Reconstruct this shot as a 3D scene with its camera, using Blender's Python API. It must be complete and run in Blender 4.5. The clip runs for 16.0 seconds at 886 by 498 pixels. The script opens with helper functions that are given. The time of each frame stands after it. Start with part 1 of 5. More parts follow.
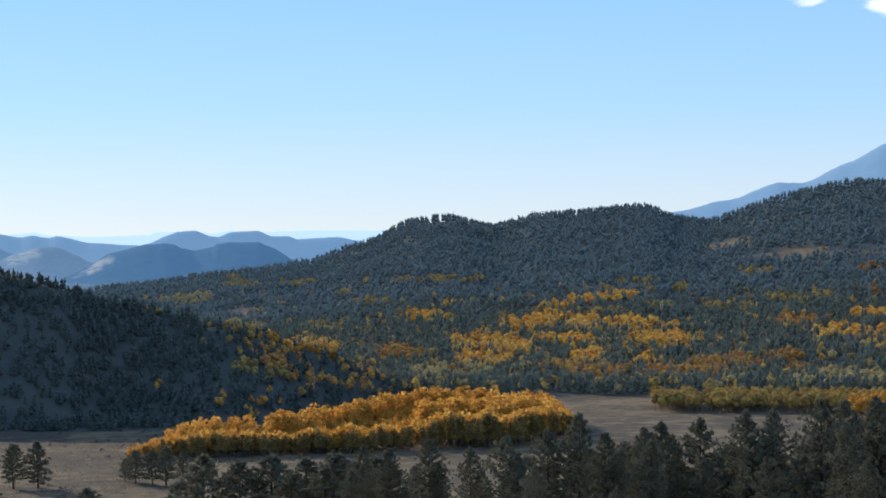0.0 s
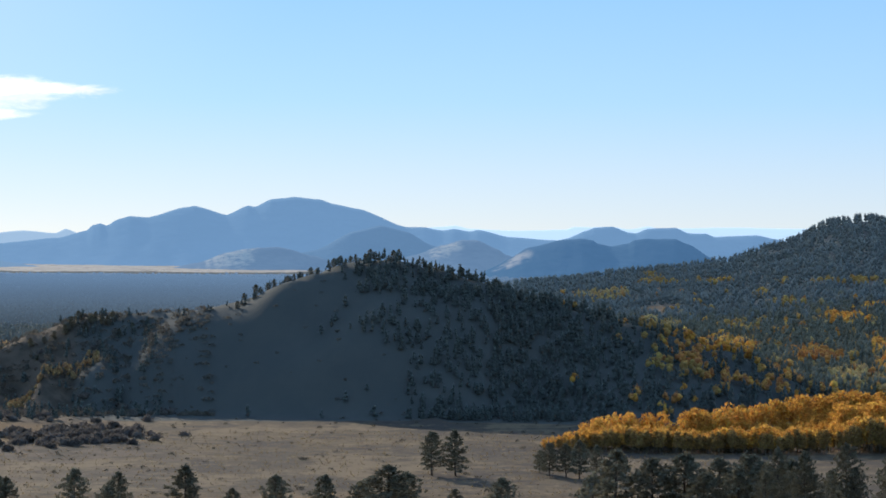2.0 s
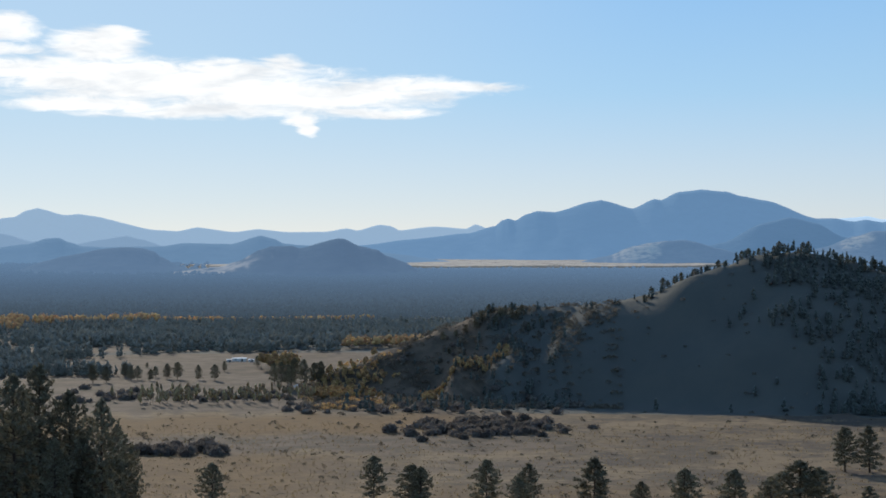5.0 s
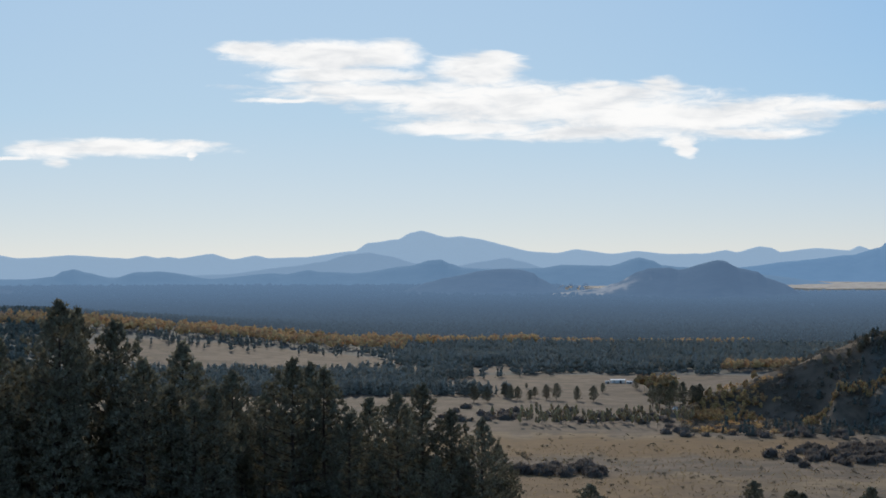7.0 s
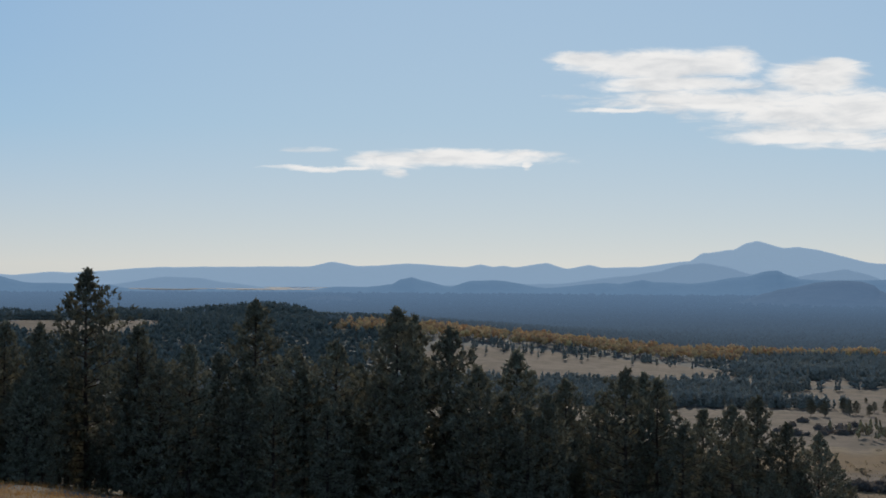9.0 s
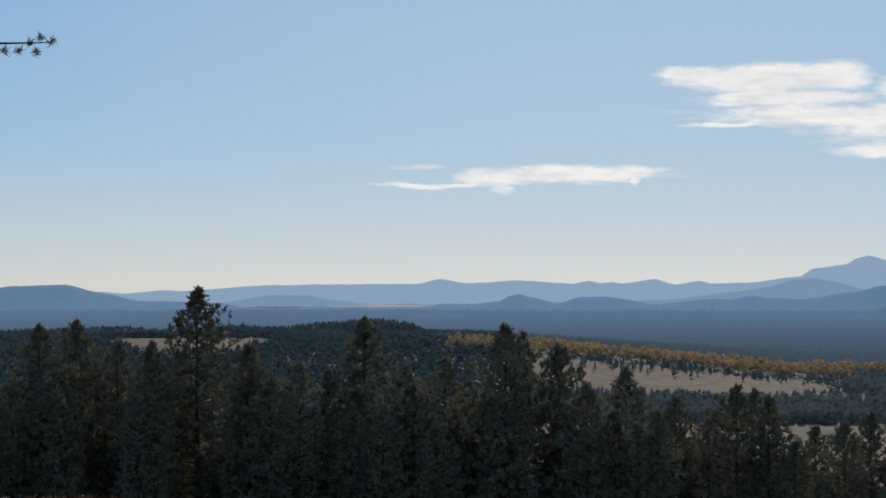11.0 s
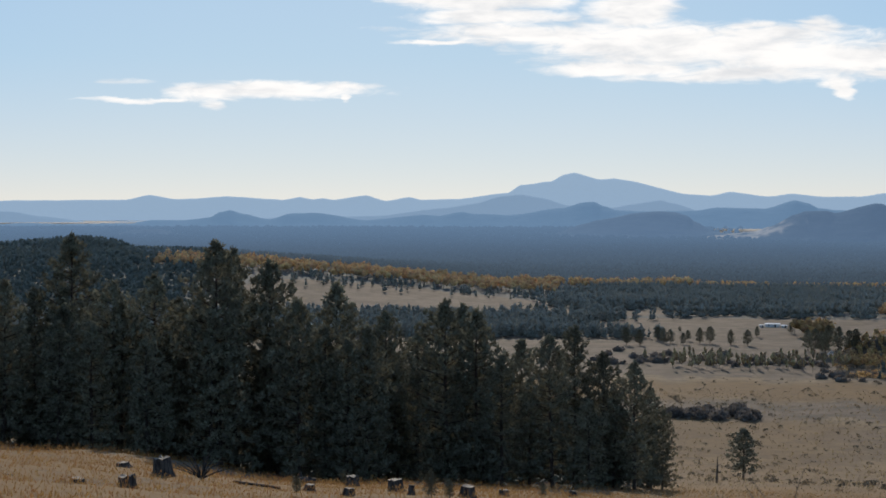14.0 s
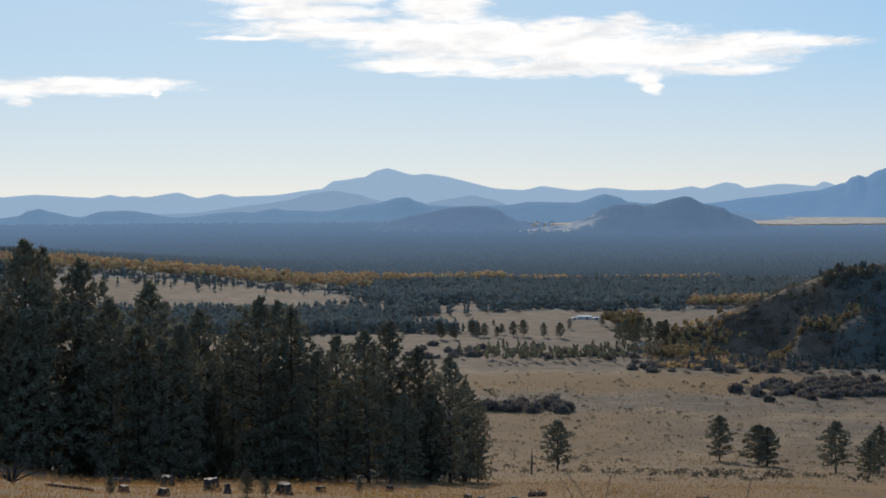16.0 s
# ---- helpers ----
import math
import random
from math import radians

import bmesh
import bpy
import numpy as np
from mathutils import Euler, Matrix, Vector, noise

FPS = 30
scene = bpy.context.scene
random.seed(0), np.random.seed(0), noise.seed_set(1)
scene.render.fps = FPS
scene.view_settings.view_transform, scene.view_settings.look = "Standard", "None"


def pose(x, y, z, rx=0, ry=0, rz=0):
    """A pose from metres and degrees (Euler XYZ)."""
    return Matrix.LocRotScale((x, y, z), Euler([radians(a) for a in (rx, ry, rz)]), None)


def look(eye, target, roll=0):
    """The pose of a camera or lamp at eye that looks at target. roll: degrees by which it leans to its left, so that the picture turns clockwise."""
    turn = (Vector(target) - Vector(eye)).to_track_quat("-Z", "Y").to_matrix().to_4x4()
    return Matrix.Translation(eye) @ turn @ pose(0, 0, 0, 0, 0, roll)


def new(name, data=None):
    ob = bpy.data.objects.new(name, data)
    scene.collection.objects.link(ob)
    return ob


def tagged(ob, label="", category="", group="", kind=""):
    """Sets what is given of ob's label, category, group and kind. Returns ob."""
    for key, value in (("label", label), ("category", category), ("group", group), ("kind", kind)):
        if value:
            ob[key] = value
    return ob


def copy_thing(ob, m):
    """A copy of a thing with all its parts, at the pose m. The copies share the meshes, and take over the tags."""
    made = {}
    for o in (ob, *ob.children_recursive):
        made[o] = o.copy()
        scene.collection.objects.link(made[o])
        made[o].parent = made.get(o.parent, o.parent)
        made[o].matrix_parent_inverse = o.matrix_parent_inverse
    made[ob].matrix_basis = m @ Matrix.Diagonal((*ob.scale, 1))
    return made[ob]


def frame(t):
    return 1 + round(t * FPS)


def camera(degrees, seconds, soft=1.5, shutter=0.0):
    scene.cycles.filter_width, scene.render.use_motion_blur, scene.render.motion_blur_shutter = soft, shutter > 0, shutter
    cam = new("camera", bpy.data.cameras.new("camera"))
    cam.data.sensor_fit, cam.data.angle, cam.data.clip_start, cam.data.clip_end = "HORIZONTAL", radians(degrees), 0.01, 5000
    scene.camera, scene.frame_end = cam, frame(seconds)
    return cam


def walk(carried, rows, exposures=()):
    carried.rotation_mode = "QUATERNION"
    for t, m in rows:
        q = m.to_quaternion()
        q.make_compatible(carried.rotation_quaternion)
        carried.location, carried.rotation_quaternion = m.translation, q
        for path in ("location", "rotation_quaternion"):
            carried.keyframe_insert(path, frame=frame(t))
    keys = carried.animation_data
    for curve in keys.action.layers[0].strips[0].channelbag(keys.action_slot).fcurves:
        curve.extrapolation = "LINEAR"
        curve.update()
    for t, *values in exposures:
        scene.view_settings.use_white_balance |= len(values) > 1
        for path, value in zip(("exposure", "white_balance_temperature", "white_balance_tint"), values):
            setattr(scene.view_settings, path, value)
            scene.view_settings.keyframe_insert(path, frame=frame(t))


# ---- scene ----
cam = camera(26.4, 16.0, 1.7)
EYE = 90.0   # eye above the valley floor
# seconds, bearing to the left of the first view, pitch, roll
ROWS = [
    (0.0, 0.00, -0.06, 0.49),
    (0.3, 1.79, -0.48, -0.00),
    (0.5, 3.51, -0.57, -0.04),
    (1.0, 7.07, -0.30, 0.17),
    (1.5, 10.48, -0.26, -0.04),
    (2.0, 12.60, -0.17, -0.57),
    (2.5, 14.79, -0.23, -0.39),
    (3.0, 17.19, -0.28, -0.26),
    (3.2, 18.05, -0.30, -0.06),
    (5.3, 26.53, -0.10, 0.10),
    (5.5, 27.77, 0.22, 0.14),
    (6.0, 30.64, 0.97, -0.13),
    (6.5, 33.33, 1.18, 0.12),
    (7.0, 36.33, 0.25, 0.07),
    (7.5, 38.76, 0.23, -0.01),
    (8.0, 41.64, 0.44, 0.05),
    (8.5, 43.95, 0.76, 0.20),
    (9.0, 46.44, 0.52, -0.35),
    (9.2, 47.39, 0.32, -0.20),
    (9.7, 49.41, 0.35, -0.32),
    (10.2, 50.31, 0.76, -0.20),
    (10.8, 50.09, 1.04, -0.05),
    (11.3, 48.76, 0.67, -0.07),
    (11.5, 48.16, 0.37, 0.04),
    (12.0, 46.24, -0.48, -0.29),
    (12.5, 44.95, -0.69, 0.21),
    (13.0, 43.30, -0.95, 0.04),
    (13.5, 41.65, -1.65, -0.23),
    (14.0, 40.96, -1.51, -0.11),
    (14.5, 39.46, -1.60, 0.15),
    (15.0, 37.72, -1.85, 0.19),
    (15.5, 36.44, -1.98, 0.41),
    (16.0, 35.32, -1.65, 0.37),
]
walk(cam, [(t, pose(0, 0, EYE, 90 + pitch, 0, yaw) @ pose(0, 0, 0, 0, 0, -roll)) for t, yaw, pitch, roll in ROWS],
     [(0.0, 0.44, 6380, 10), (3.0, 0.31, 6400, 10), (5.5, 0.05, 6450, 9), (7.0, -0.05, 6520, 10), (9.0, -0.24, 6560, 10), (11.5, -0.17, 6600, 11), (13.0, -0.06, 6640, 11), (16.0, 0.07, 6660, 11)])

# ---------------------------------------------------------------- world and sun
SUN_BEARING, SUN_HEIGHT = 42.0, 21.0


def heading(bearing, dip=0.0):
    """Unit vector to a bearing (degrees to the left of the first view) and height angle."""
    a, e = radians(bearing), radians(dip)
    return Vector((-math.sin(a) * math.cos(e), math.cos(a) * math.cos(e), math.sin(e)))


class Nodes:
    """Short hand for wiring node trees."""

    def __init__(self, tree):
        self.tree = tree

    def add(self, kind, sockets=None, **props):
        n = self.tree.nodes.new(kind)
        for k, v in props.items():
            setattr(n, k, v)
        for k, v in (sockets or {}).items():
            if isinstance(v, bpy.types.NodeSocket):
                self.tree.links.new(v, n.inputs[k])
            else:
                n.inputs[k].default_value = v
        return n

    def math(self, op, a, b=0.0, c=0.0):
        return self.add("ShaderNodeMath", {0: a, 1: b, 2: c}, operation=op).outputs[0]

    def mix(self, fac, a, b):
        n = self.add("ShaderNodeMix", {"Factor": fac}, data_type="RGBA")
        for sock, v in ((n.inputs[6], a), (n.inputs[7], b)):
            if isinstance(v, bpy.types.NodeSocket):
                self.tree.links.new(v, sock)
            else:
                sock.default_value = (*v, 1)[:4]
        return n.outputs[2]

    def ramp(self, x, lo, hi):
        n = self.add("ShaderNodeMapRange", {0: x, 1: lo, 2: hi, 3: 0.0, 4: 1.0}, interpolation_type="SMOOTHSTEP")
        return n.outputs[0]

    def noise(self, vec, scale, detail=3.0, rough=0.55, distortion=0.0):
        return self.add("ShaderNodeTexNoise", {"Vector": vec, "Scale": scale, "Detail": detail, "Roughness": rough, "Distortion": distortion}).outputs[0]


def make_world():
    world = bpy.data.worlds.new("sky")
    scene.world = world
    world.use_nodes = True
    world.node_tree.nodes.clear()
    n = Nodes(world.node_tree)
    sky = n.add("ShaderNodeTexSky", sky_type="NISHITA", sun_disc=False, sun_elevation=radians(SUN_HEIGHT),
                sun_rotation=radians(-SUN_BEARING), altitude=2500.0, air_density=1.0, dust_density=0.8, ozone_density=3.0)
    way = n.add("ShaderNodeTexCoord").outputs["Generated"]
    sep = n.add("ShaderNodeSeparateXYZ", {0: way})
    x, y, z = sep.outputs
    bearing = n.math("MULTIPLY", n.math("ARCTAN2", n.math("MULTIPLY", x, -1.0), y), 180 / math.pi)
    height = n.math("MULTIPLY", n.math("ARCSINE", z), 180 / math.pi)
    at = n.add("ShaderNodeCombineXYZ", {0: bearing, 1: height, 2: 0.0}).outputs[0]
    wide = n.add("ShaderNodeMapping", {"Vector": at, "Scale": (0.26, 1.0, 1.0)}).outputs[0]
    streaks = n.noise(wide, 0.9, 7.0, 0.62, 0.6)
    fine = n.noise(wide, 3.2, 6.0, 0.6, 1.2)
    # long flat clouds: bearing, height, half width, half depth
    clouds = [(39.9, 6.1, 3.0, 0.5), (42.1, 6.3, 1.1, 0.25), (38.0, 6.14, 1.2, 0.48), (35.4, 5.62, 1.55, 0.57), (34.9, 5.96, 0.8, 0.26), (37.6, 4.95, 4.1, 0.41), (33.4, 4.64, 5.6, 0.72),
              (29.5, 4.21, 5.1, 0.69), (26.7, 4.39, 3.4, 0.45), (24.1, 4.5, 1.6, 0.22), (39.3, 5.5, 2.6, 0.28), (29.3, 3.55, 0.6, 0.3), (35.4, 3.94, 2.6, 0.22), (31.7, 3.73, 3.9, 0.31), (29.2, 3.22, 0.35, 0.28), (27.2, 3.73, 2.3, 0.21)]
    wisps = [(29.8, 5.14, 1.0, 0.31), (32.0, 5.2, 1.1, 0.18), (41.1, 4.72, 1.6, 0.09), (45.8, 3.27, 3.5, 0.31), (48.0, 3.15, 1.3, 0.36), (47.85, 2.85, 0.5, 0.26), (43.8, 3.4, 1.25, 0.16),
             (50.0, 2.93, 2.6, 0.075), (43.8, 3.06, 0.17, 0.21), (-13.9, 7.1, 1.0, 0.6), (-10.9, 7.45, 0.6, 0.35)]
    veils = [(50.4, 3.46, 1.3, 0.16), (42.6, 5.1, 1.0, 0.14)]
    bend = n.add("ShaderNodeTexNoise", {"Vector": wide, "Scale": 1.1, "Detail": 5.0, "Roughness": 0.6}).outputs["Color"]
    shift = n.add("ShaderNodeSeparateXYZ", {0: bend})
    bent_b = n.math("ADD", bearing, n.math("MULTIPLY", n.math("SUBTRACT", shift.outputs[0], 0.5), 1.6))
    bent_h = n.math("ADD", height, n.math("MULTIPLY", n.math("SUBTRACT", shift.outputs[1], 0.5), 0.5))
    dense = None
    for b, h, wb, wh, thick in [(*c, 1.22) for c in clouds] + [(*c, 1.03) for c in wisps] + [(*c, 0.4) for c in veils]:
        d = n.math("ADD", n.math("POWER", n.math("ABSOLUTE", n.math("DIVIDE", n.math("SUBTRACT", bent_b, b), wb)), 2.0),
                   n.math("POWER", n.math("ABSOLUTE", n.math("DIVIDE", n.math("SUBTRACT", bent_h, h), wh)), 2.0))
        m = n.math("SUBTRACT", thick, d)
        dense = m if dense is None else n.math("MAXIMUM", dense, m)
    dense = n.math("ADD", dense, n.math("MULTIPLY", n.math("SUBTRACT", streaks, 0.5), 2.0))
    dense = n.math("ADD", dense, n.math("MULTIPLY", n.math("SUBTRACT", fine, 0.5), 1.4))
    cover = n.math("MULTIPLY", n.ramp(dense, -0.15, 1.05), 0.97)
    folds = n.noise(wide, 1.5, 5.0, 0.55, 0.4)
    shade = n.ramp(n.math("ADD", n.math("MULTIPLY", folds, 1.1), n.math("MULTIPLY", fine, 0.35)), 0.42, 0.88)
    cloud = n.mix(shade, (7.5, 7.75, 8.05), (10.2, 10.15, 10.05))
    # pale haze along the horizon under the blue
    haze = n.add("ShaderNodeValToRGB", {0: z})
    stops = haze.color_ramp.elements
    for k, (at_z, c) in enumerate([(0.0, (0.61, 0.625, 0.655)), (0.035, (0.51, 0.60, 0.70)), (0.075, (0.365, 0.57, 0.75)), (0.16, (0.245, 0.495, 0.80)), (0.5, (0.25, 0.43, 0.72)), (1.0, (0.24, 0.40, 0.68))]):
        e = stops[k] if k < 2 else stops.new(at_z)
        e.position, e.color = at_z, (*c, 1)
    air = n.add("ShaderNodeVectorMath", {0: haze.outputs[0], 1: (7.1, 7.1, 7.1)}, operation="MULTIPLY").outputs[0]
    clear = n.add("ShaderNodeVectorMath", {0: sky.outputs[0], 1: (0.21, 0.235, 0.275)}, operation="MULTIPLY").outputs[0]
    blue = n.add("ShaderNodeVectorMath", {0: air, 1: clear}, operation="ADD").outputs[0]
    # the sky pales to grey towards the sun
    towards = n.add("ShaderNodeVectorMath", {0: way, 1: heading(SUN_BEARING, SUN_HEIGHT)}, operation="DOT_PRODUCT").outputs["Value"]
    blue = n.mix(n.math("MULTIPLY", n.ramp(towards, 0.88, 0.985), 0.45), blue, (5.7, 6.8, 7.5))
    colour = n.mix(cover, blue, cloud)
    back = n.add("ShaderNodeBackground", {"Color": colour, "Strength": 0.1})
    n.add("ShaderNodeOutputWorld", {"Surface": back.outputs[0]})


make_world()
sun = new("sun", bpy.data.lights.new("sun", "SUN"))
sun.data.energy, sun.data.angle, sun.data.color = 3.9, radians(0.53), (1.0, 0.88, 0.72)
sun.matrix_world = look((0, 0, 300), Vector((0, 0, 300)) - heading(SUN_BEARING, SUN_HEIGHT))


# ---------------------------------------------------------------- materials
def blank(name):
    m = bpy.data.materials.new(name)
    m.use_nodes = True
    m.node_tree.nodes.clear()
    return m, Nodes(m.node_tree)


def surface(n, colour, rough=0.9, bump=None, strength=0.4, distance=0.1, glow=None, spec=0.2):
    sockets = {"Base Color": colour if isinstance(colour, bpy.types.NodeSocket) else (*colour, 1), "Roughness": rough, "Specular IOR Level": spec}
    if bump is not None:
        sockets["Normal"] = n.add("ShaderNodeBump", {"Height": bump, "Strength": strength, "Distance": distance}).outputs[0]
    if glow:
        sockets["Emission Color"], sockets["Emission Strength"] = (*glow[0], 1), glow[1]
    b = n.add("ShaderNodeBsdfPrincipled", sockets)
    n.add("ShaderNodeOutputMaterial", {"Surface": b.outputs[0]})
    return b


def leaf_material(name, dark, light, third=None, through_light=0.35, patch=0.02, uneven=0.7):
    """Foliage: colour differs from clump to clump and from tree to tree, and some light passes through."""
    m, n = blank(name)
    geo = n.add("ShaderNodeNewGeometry")
    island = geo.outputs["Random Per Island"]
    tree = n.add("ShaderNodeObjectInfo").outputs["Random"]
    where = n.add("ShaderNodeNewGeometry").outputs["Position"]
    stand = n.noise(where, patch, 3.0)
    colour = n.mix(island, dark, light)
    if third:
        colour = n.mix(n.ramp(stand, 0.48, 0.66), colour, third)
    mottle = n.ramp(n.noise(where, 1.1, 3.0, 0.7), 0.3, 0.7)
    hue = n.add("ShaderNodeHueSaturation", {"Color": colour, "Value": n.math("MULTIPLY", n.math("ADD", 0.97 - uneven / 2, n.math("MULTIPLY", mottle, uneven)), n.math("ADD", 0.8, n.math("MULTIPLY", tree, 0.4))), "Hue": n.math("ADD", 0.485, n.math("MULTIPLY", island, 0.03))}).outputs[0]
    diffuse = n.add("ShaderNodeBsdfDiffuse", {"Color": hue, "Roughness": 0.8})
    passing = n.add("ShaderNodeBsdfTranslucent", {"Color": hue})
    both = n.add("ShaderNodeMixShader", {0: through_light, 1: diffuse.outputs[0], 2: passing.outputs[0]})
    n.add("ShaderNodeOutputMaterial", {"Surface": both.outputs[0]})
    return m


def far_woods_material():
    """Pine forest miles away: dark crowns, plus emission that paints in haze, bluer with the distance from the lookout.
    """
    m, n = blank("hazed_pine_forest")
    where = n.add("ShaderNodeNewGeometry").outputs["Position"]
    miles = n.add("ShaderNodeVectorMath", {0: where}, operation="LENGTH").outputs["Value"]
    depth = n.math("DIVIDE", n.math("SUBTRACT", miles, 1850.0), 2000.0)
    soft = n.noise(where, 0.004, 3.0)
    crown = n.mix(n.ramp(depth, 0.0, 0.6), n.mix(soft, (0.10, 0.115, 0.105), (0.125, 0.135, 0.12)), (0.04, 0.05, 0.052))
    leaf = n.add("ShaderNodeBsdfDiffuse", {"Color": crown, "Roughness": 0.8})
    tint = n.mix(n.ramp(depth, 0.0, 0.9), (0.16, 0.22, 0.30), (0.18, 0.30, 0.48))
    # emission in place of haze, stronger farther off
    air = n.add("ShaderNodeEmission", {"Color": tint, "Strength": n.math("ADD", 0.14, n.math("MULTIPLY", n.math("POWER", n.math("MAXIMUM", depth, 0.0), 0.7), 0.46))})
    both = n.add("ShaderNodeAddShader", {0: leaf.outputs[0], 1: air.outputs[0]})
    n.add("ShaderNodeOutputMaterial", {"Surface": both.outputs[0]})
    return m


def bark_material(name, dark, light, scale=6.0):
    m, n = blank(name)
    co = n.add("ShaderNodeTexCoord").outputs["Object"]
    long = n.add("ShaderNodeMapping", {"Vector": co, "Scale": (1.0, 1.0, 0.25)}).outputs[0]
    grain = n.noise(long, scale, 5.0)
    surface(n, n.mix(n.ramp(grain, 0.35, 0.65), dark, light), 0.95, grain, 0.8, 0.05)
    return m


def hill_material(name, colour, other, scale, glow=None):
    """Far wooded hill, with the haze of miles of air painted in as blue tint and glow."""
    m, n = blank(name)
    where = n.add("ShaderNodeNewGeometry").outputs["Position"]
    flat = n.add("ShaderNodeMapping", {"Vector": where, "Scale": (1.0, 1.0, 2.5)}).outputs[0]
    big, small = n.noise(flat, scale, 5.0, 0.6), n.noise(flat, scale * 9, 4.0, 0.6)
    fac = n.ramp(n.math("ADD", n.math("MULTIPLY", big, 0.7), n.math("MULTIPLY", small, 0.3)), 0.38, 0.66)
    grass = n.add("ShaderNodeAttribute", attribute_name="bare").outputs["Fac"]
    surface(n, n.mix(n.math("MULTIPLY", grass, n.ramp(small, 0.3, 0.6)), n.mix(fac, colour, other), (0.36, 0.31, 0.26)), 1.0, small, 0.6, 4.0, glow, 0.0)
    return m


def ground_material():
    """Dry autumn grass, sage flats, forest floor and pale far plains."""
    m, n = blank("meadow_and_forest_floor")
    where = n.add("ShaderNodeNewGeometry").outputs["Position"]
    woods = n.add("ShaderNodeAttribute", attribute_name="woods").outputs["Fac"]
    pale = n.add("ShaderNodeAttribute", attribute_name="pale").outputs["Fac"]
    gold = n.add("ShaderNodeAttribute", attribute_name="gold").outputs["Fac"]
    big, mid, fine = n.noise(where, 0.008, 4.0), n.noise(where, 0.05, 5.0, 0.6), n.noise(where, 0.9, 4.0, 0.65)
    brush = n.add("ShaderNodeAttribute", attribute_name="brush").outputs["Fac"]
    grass = n.mix(n.ramp(big, 0.42, 0.58), (0.104, 0.083, 0.06), (0.16, 0.116, 0.07))
    grass = n.mix(n.ramp(mid, 0.42, 0.66), grass, (0.115, 0.09, 0.066))
    grass = n.mix(n.math("MULTIPLY", n.ramp(fine, 0.45, 0.7), 0.65), grass, (0.10, 0.083, 0.06))
    streak = n.noise(where, 0.018, 6.0, 0.72)
    grass = n.mix(n.math("MULTIPLY", n.ramp(streak, 0.5, 0.58), 0.9), grass, (0.20, 0.146, 0.09))
    grass = n.mix(n.math("MULTIPLY", n.ramp(streak, 0.48, 0.4), 0.9), grass, (0.085, 0.07, 0.058))
    tuft = n.noise(where, 0.11, 6.0, 0.75)
    grass = n.mix(n.math("MULTIPLY", n.ramp(tuft, 0.55, 0.62), 0.8), grass, (0.215, 0.158, 0.095))
    grass = n.mix(n.math("MULTIPLY", n.ramp(tuft, 0.44, 0.38), 0.85), grass, (0.082, 0.064, 0.05))
    sage = n.mix(n.ramp(mid, 0.4, 0.6), (0.085, 0.069, 0.052), (0.145, 0.11, 0.08))
    grass = n.mix(n.ramp(n.math("ADD", brush, n.math("MULTIPLY", n.math("SUBTRACT", mid, 0.5), 1.4)), 0.3, 0.7), grass, sage)
    grass = n.mix(n.math("MULTIPLY", gold, 0.9), grass, n.mix(mid, (0.126, 0.073, 0.03), (0.164, 0.096, 0.039)))
    grass = n.mix(n.math("MULTIPLY", n.ramp(tuft, 0.48, 0.38), 0.45), grass, (0.07, 0.054, 0.04))
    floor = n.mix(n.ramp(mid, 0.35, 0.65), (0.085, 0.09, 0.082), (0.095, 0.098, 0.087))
    # haze painted into the far forest floor's colour, matching the crowns above
    haze_tint = n.add("ShaderNodeAttribute", attribute_name="haze_tint").outputs["Fac"]
    floor = n.mix(haze_tint, floor, n.mix(mid, (0.065, 0.08, 0.085), (0.08, 0.095, 0.098)))
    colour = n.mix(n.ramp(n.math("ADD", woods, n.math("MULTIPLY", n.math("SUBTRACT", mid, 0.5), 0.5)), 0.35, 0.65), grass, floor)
    far = n.mix(n.ramp(mid, 0.4, 0.6), (0.34, 0.31, 0.27), (0.46, 0.41, 0.34))
    colour = n.mix(n.ramp(n.math("MULTIPLY", pale, n.math("ADD", n.math("MULTIPLY", big, 0.9), n.math("MULTIPLY", mid, 1.5))), 0.72, 1.05), colour, far)
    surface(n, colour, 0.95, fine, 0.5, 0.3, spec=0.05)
    return m


def plain_material(name, dark, light, scale=4.0, rough=0.8, strength=0.4):
    m, n = blank(name)
    co = n.add("ShaderNodeTexCoord").outputs["Object"]
    grain = n.noise(co, scale, 5.0, 0.6)
    surface(n, n.mix(n.ramp(grain, 0.35, 0.65), dark, light), rough, grain, strength, 0.03)
    return m


GROUND = ground_material()
PINE = leaf_material("pine_needles", (0.13, 0.122, 0.084), (0.215, 0.20, 0.14), through_light=0.22, uneven=0.35)
# slope, ridge and far pines: haze painted in as paler, bluer base colours
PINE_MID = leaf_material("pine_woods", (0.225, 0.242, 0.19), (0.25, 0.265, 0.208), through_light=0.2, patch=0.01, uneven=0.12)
PINE_HAZY_RIDGE = leaf_material("ridge_pine_woods", (0.212, 0.246, 0.236), (0.226, 0.258, 0.248), through_light=0.2, patch=0.01, uneven=0.1)
# darker pine copy, with the hill's shade put into the base colour
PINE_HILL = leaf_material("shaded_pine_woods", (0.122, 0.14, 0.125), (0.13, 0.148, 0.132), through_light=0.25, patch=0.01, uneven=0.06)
PINE_HAZY = leaf_material("hazed_pine_woods", (0.215, 0.22, 0.19), (0.235, 0.238, 0.205), through_light=0.25, patch=0.004, uneven=0.1)

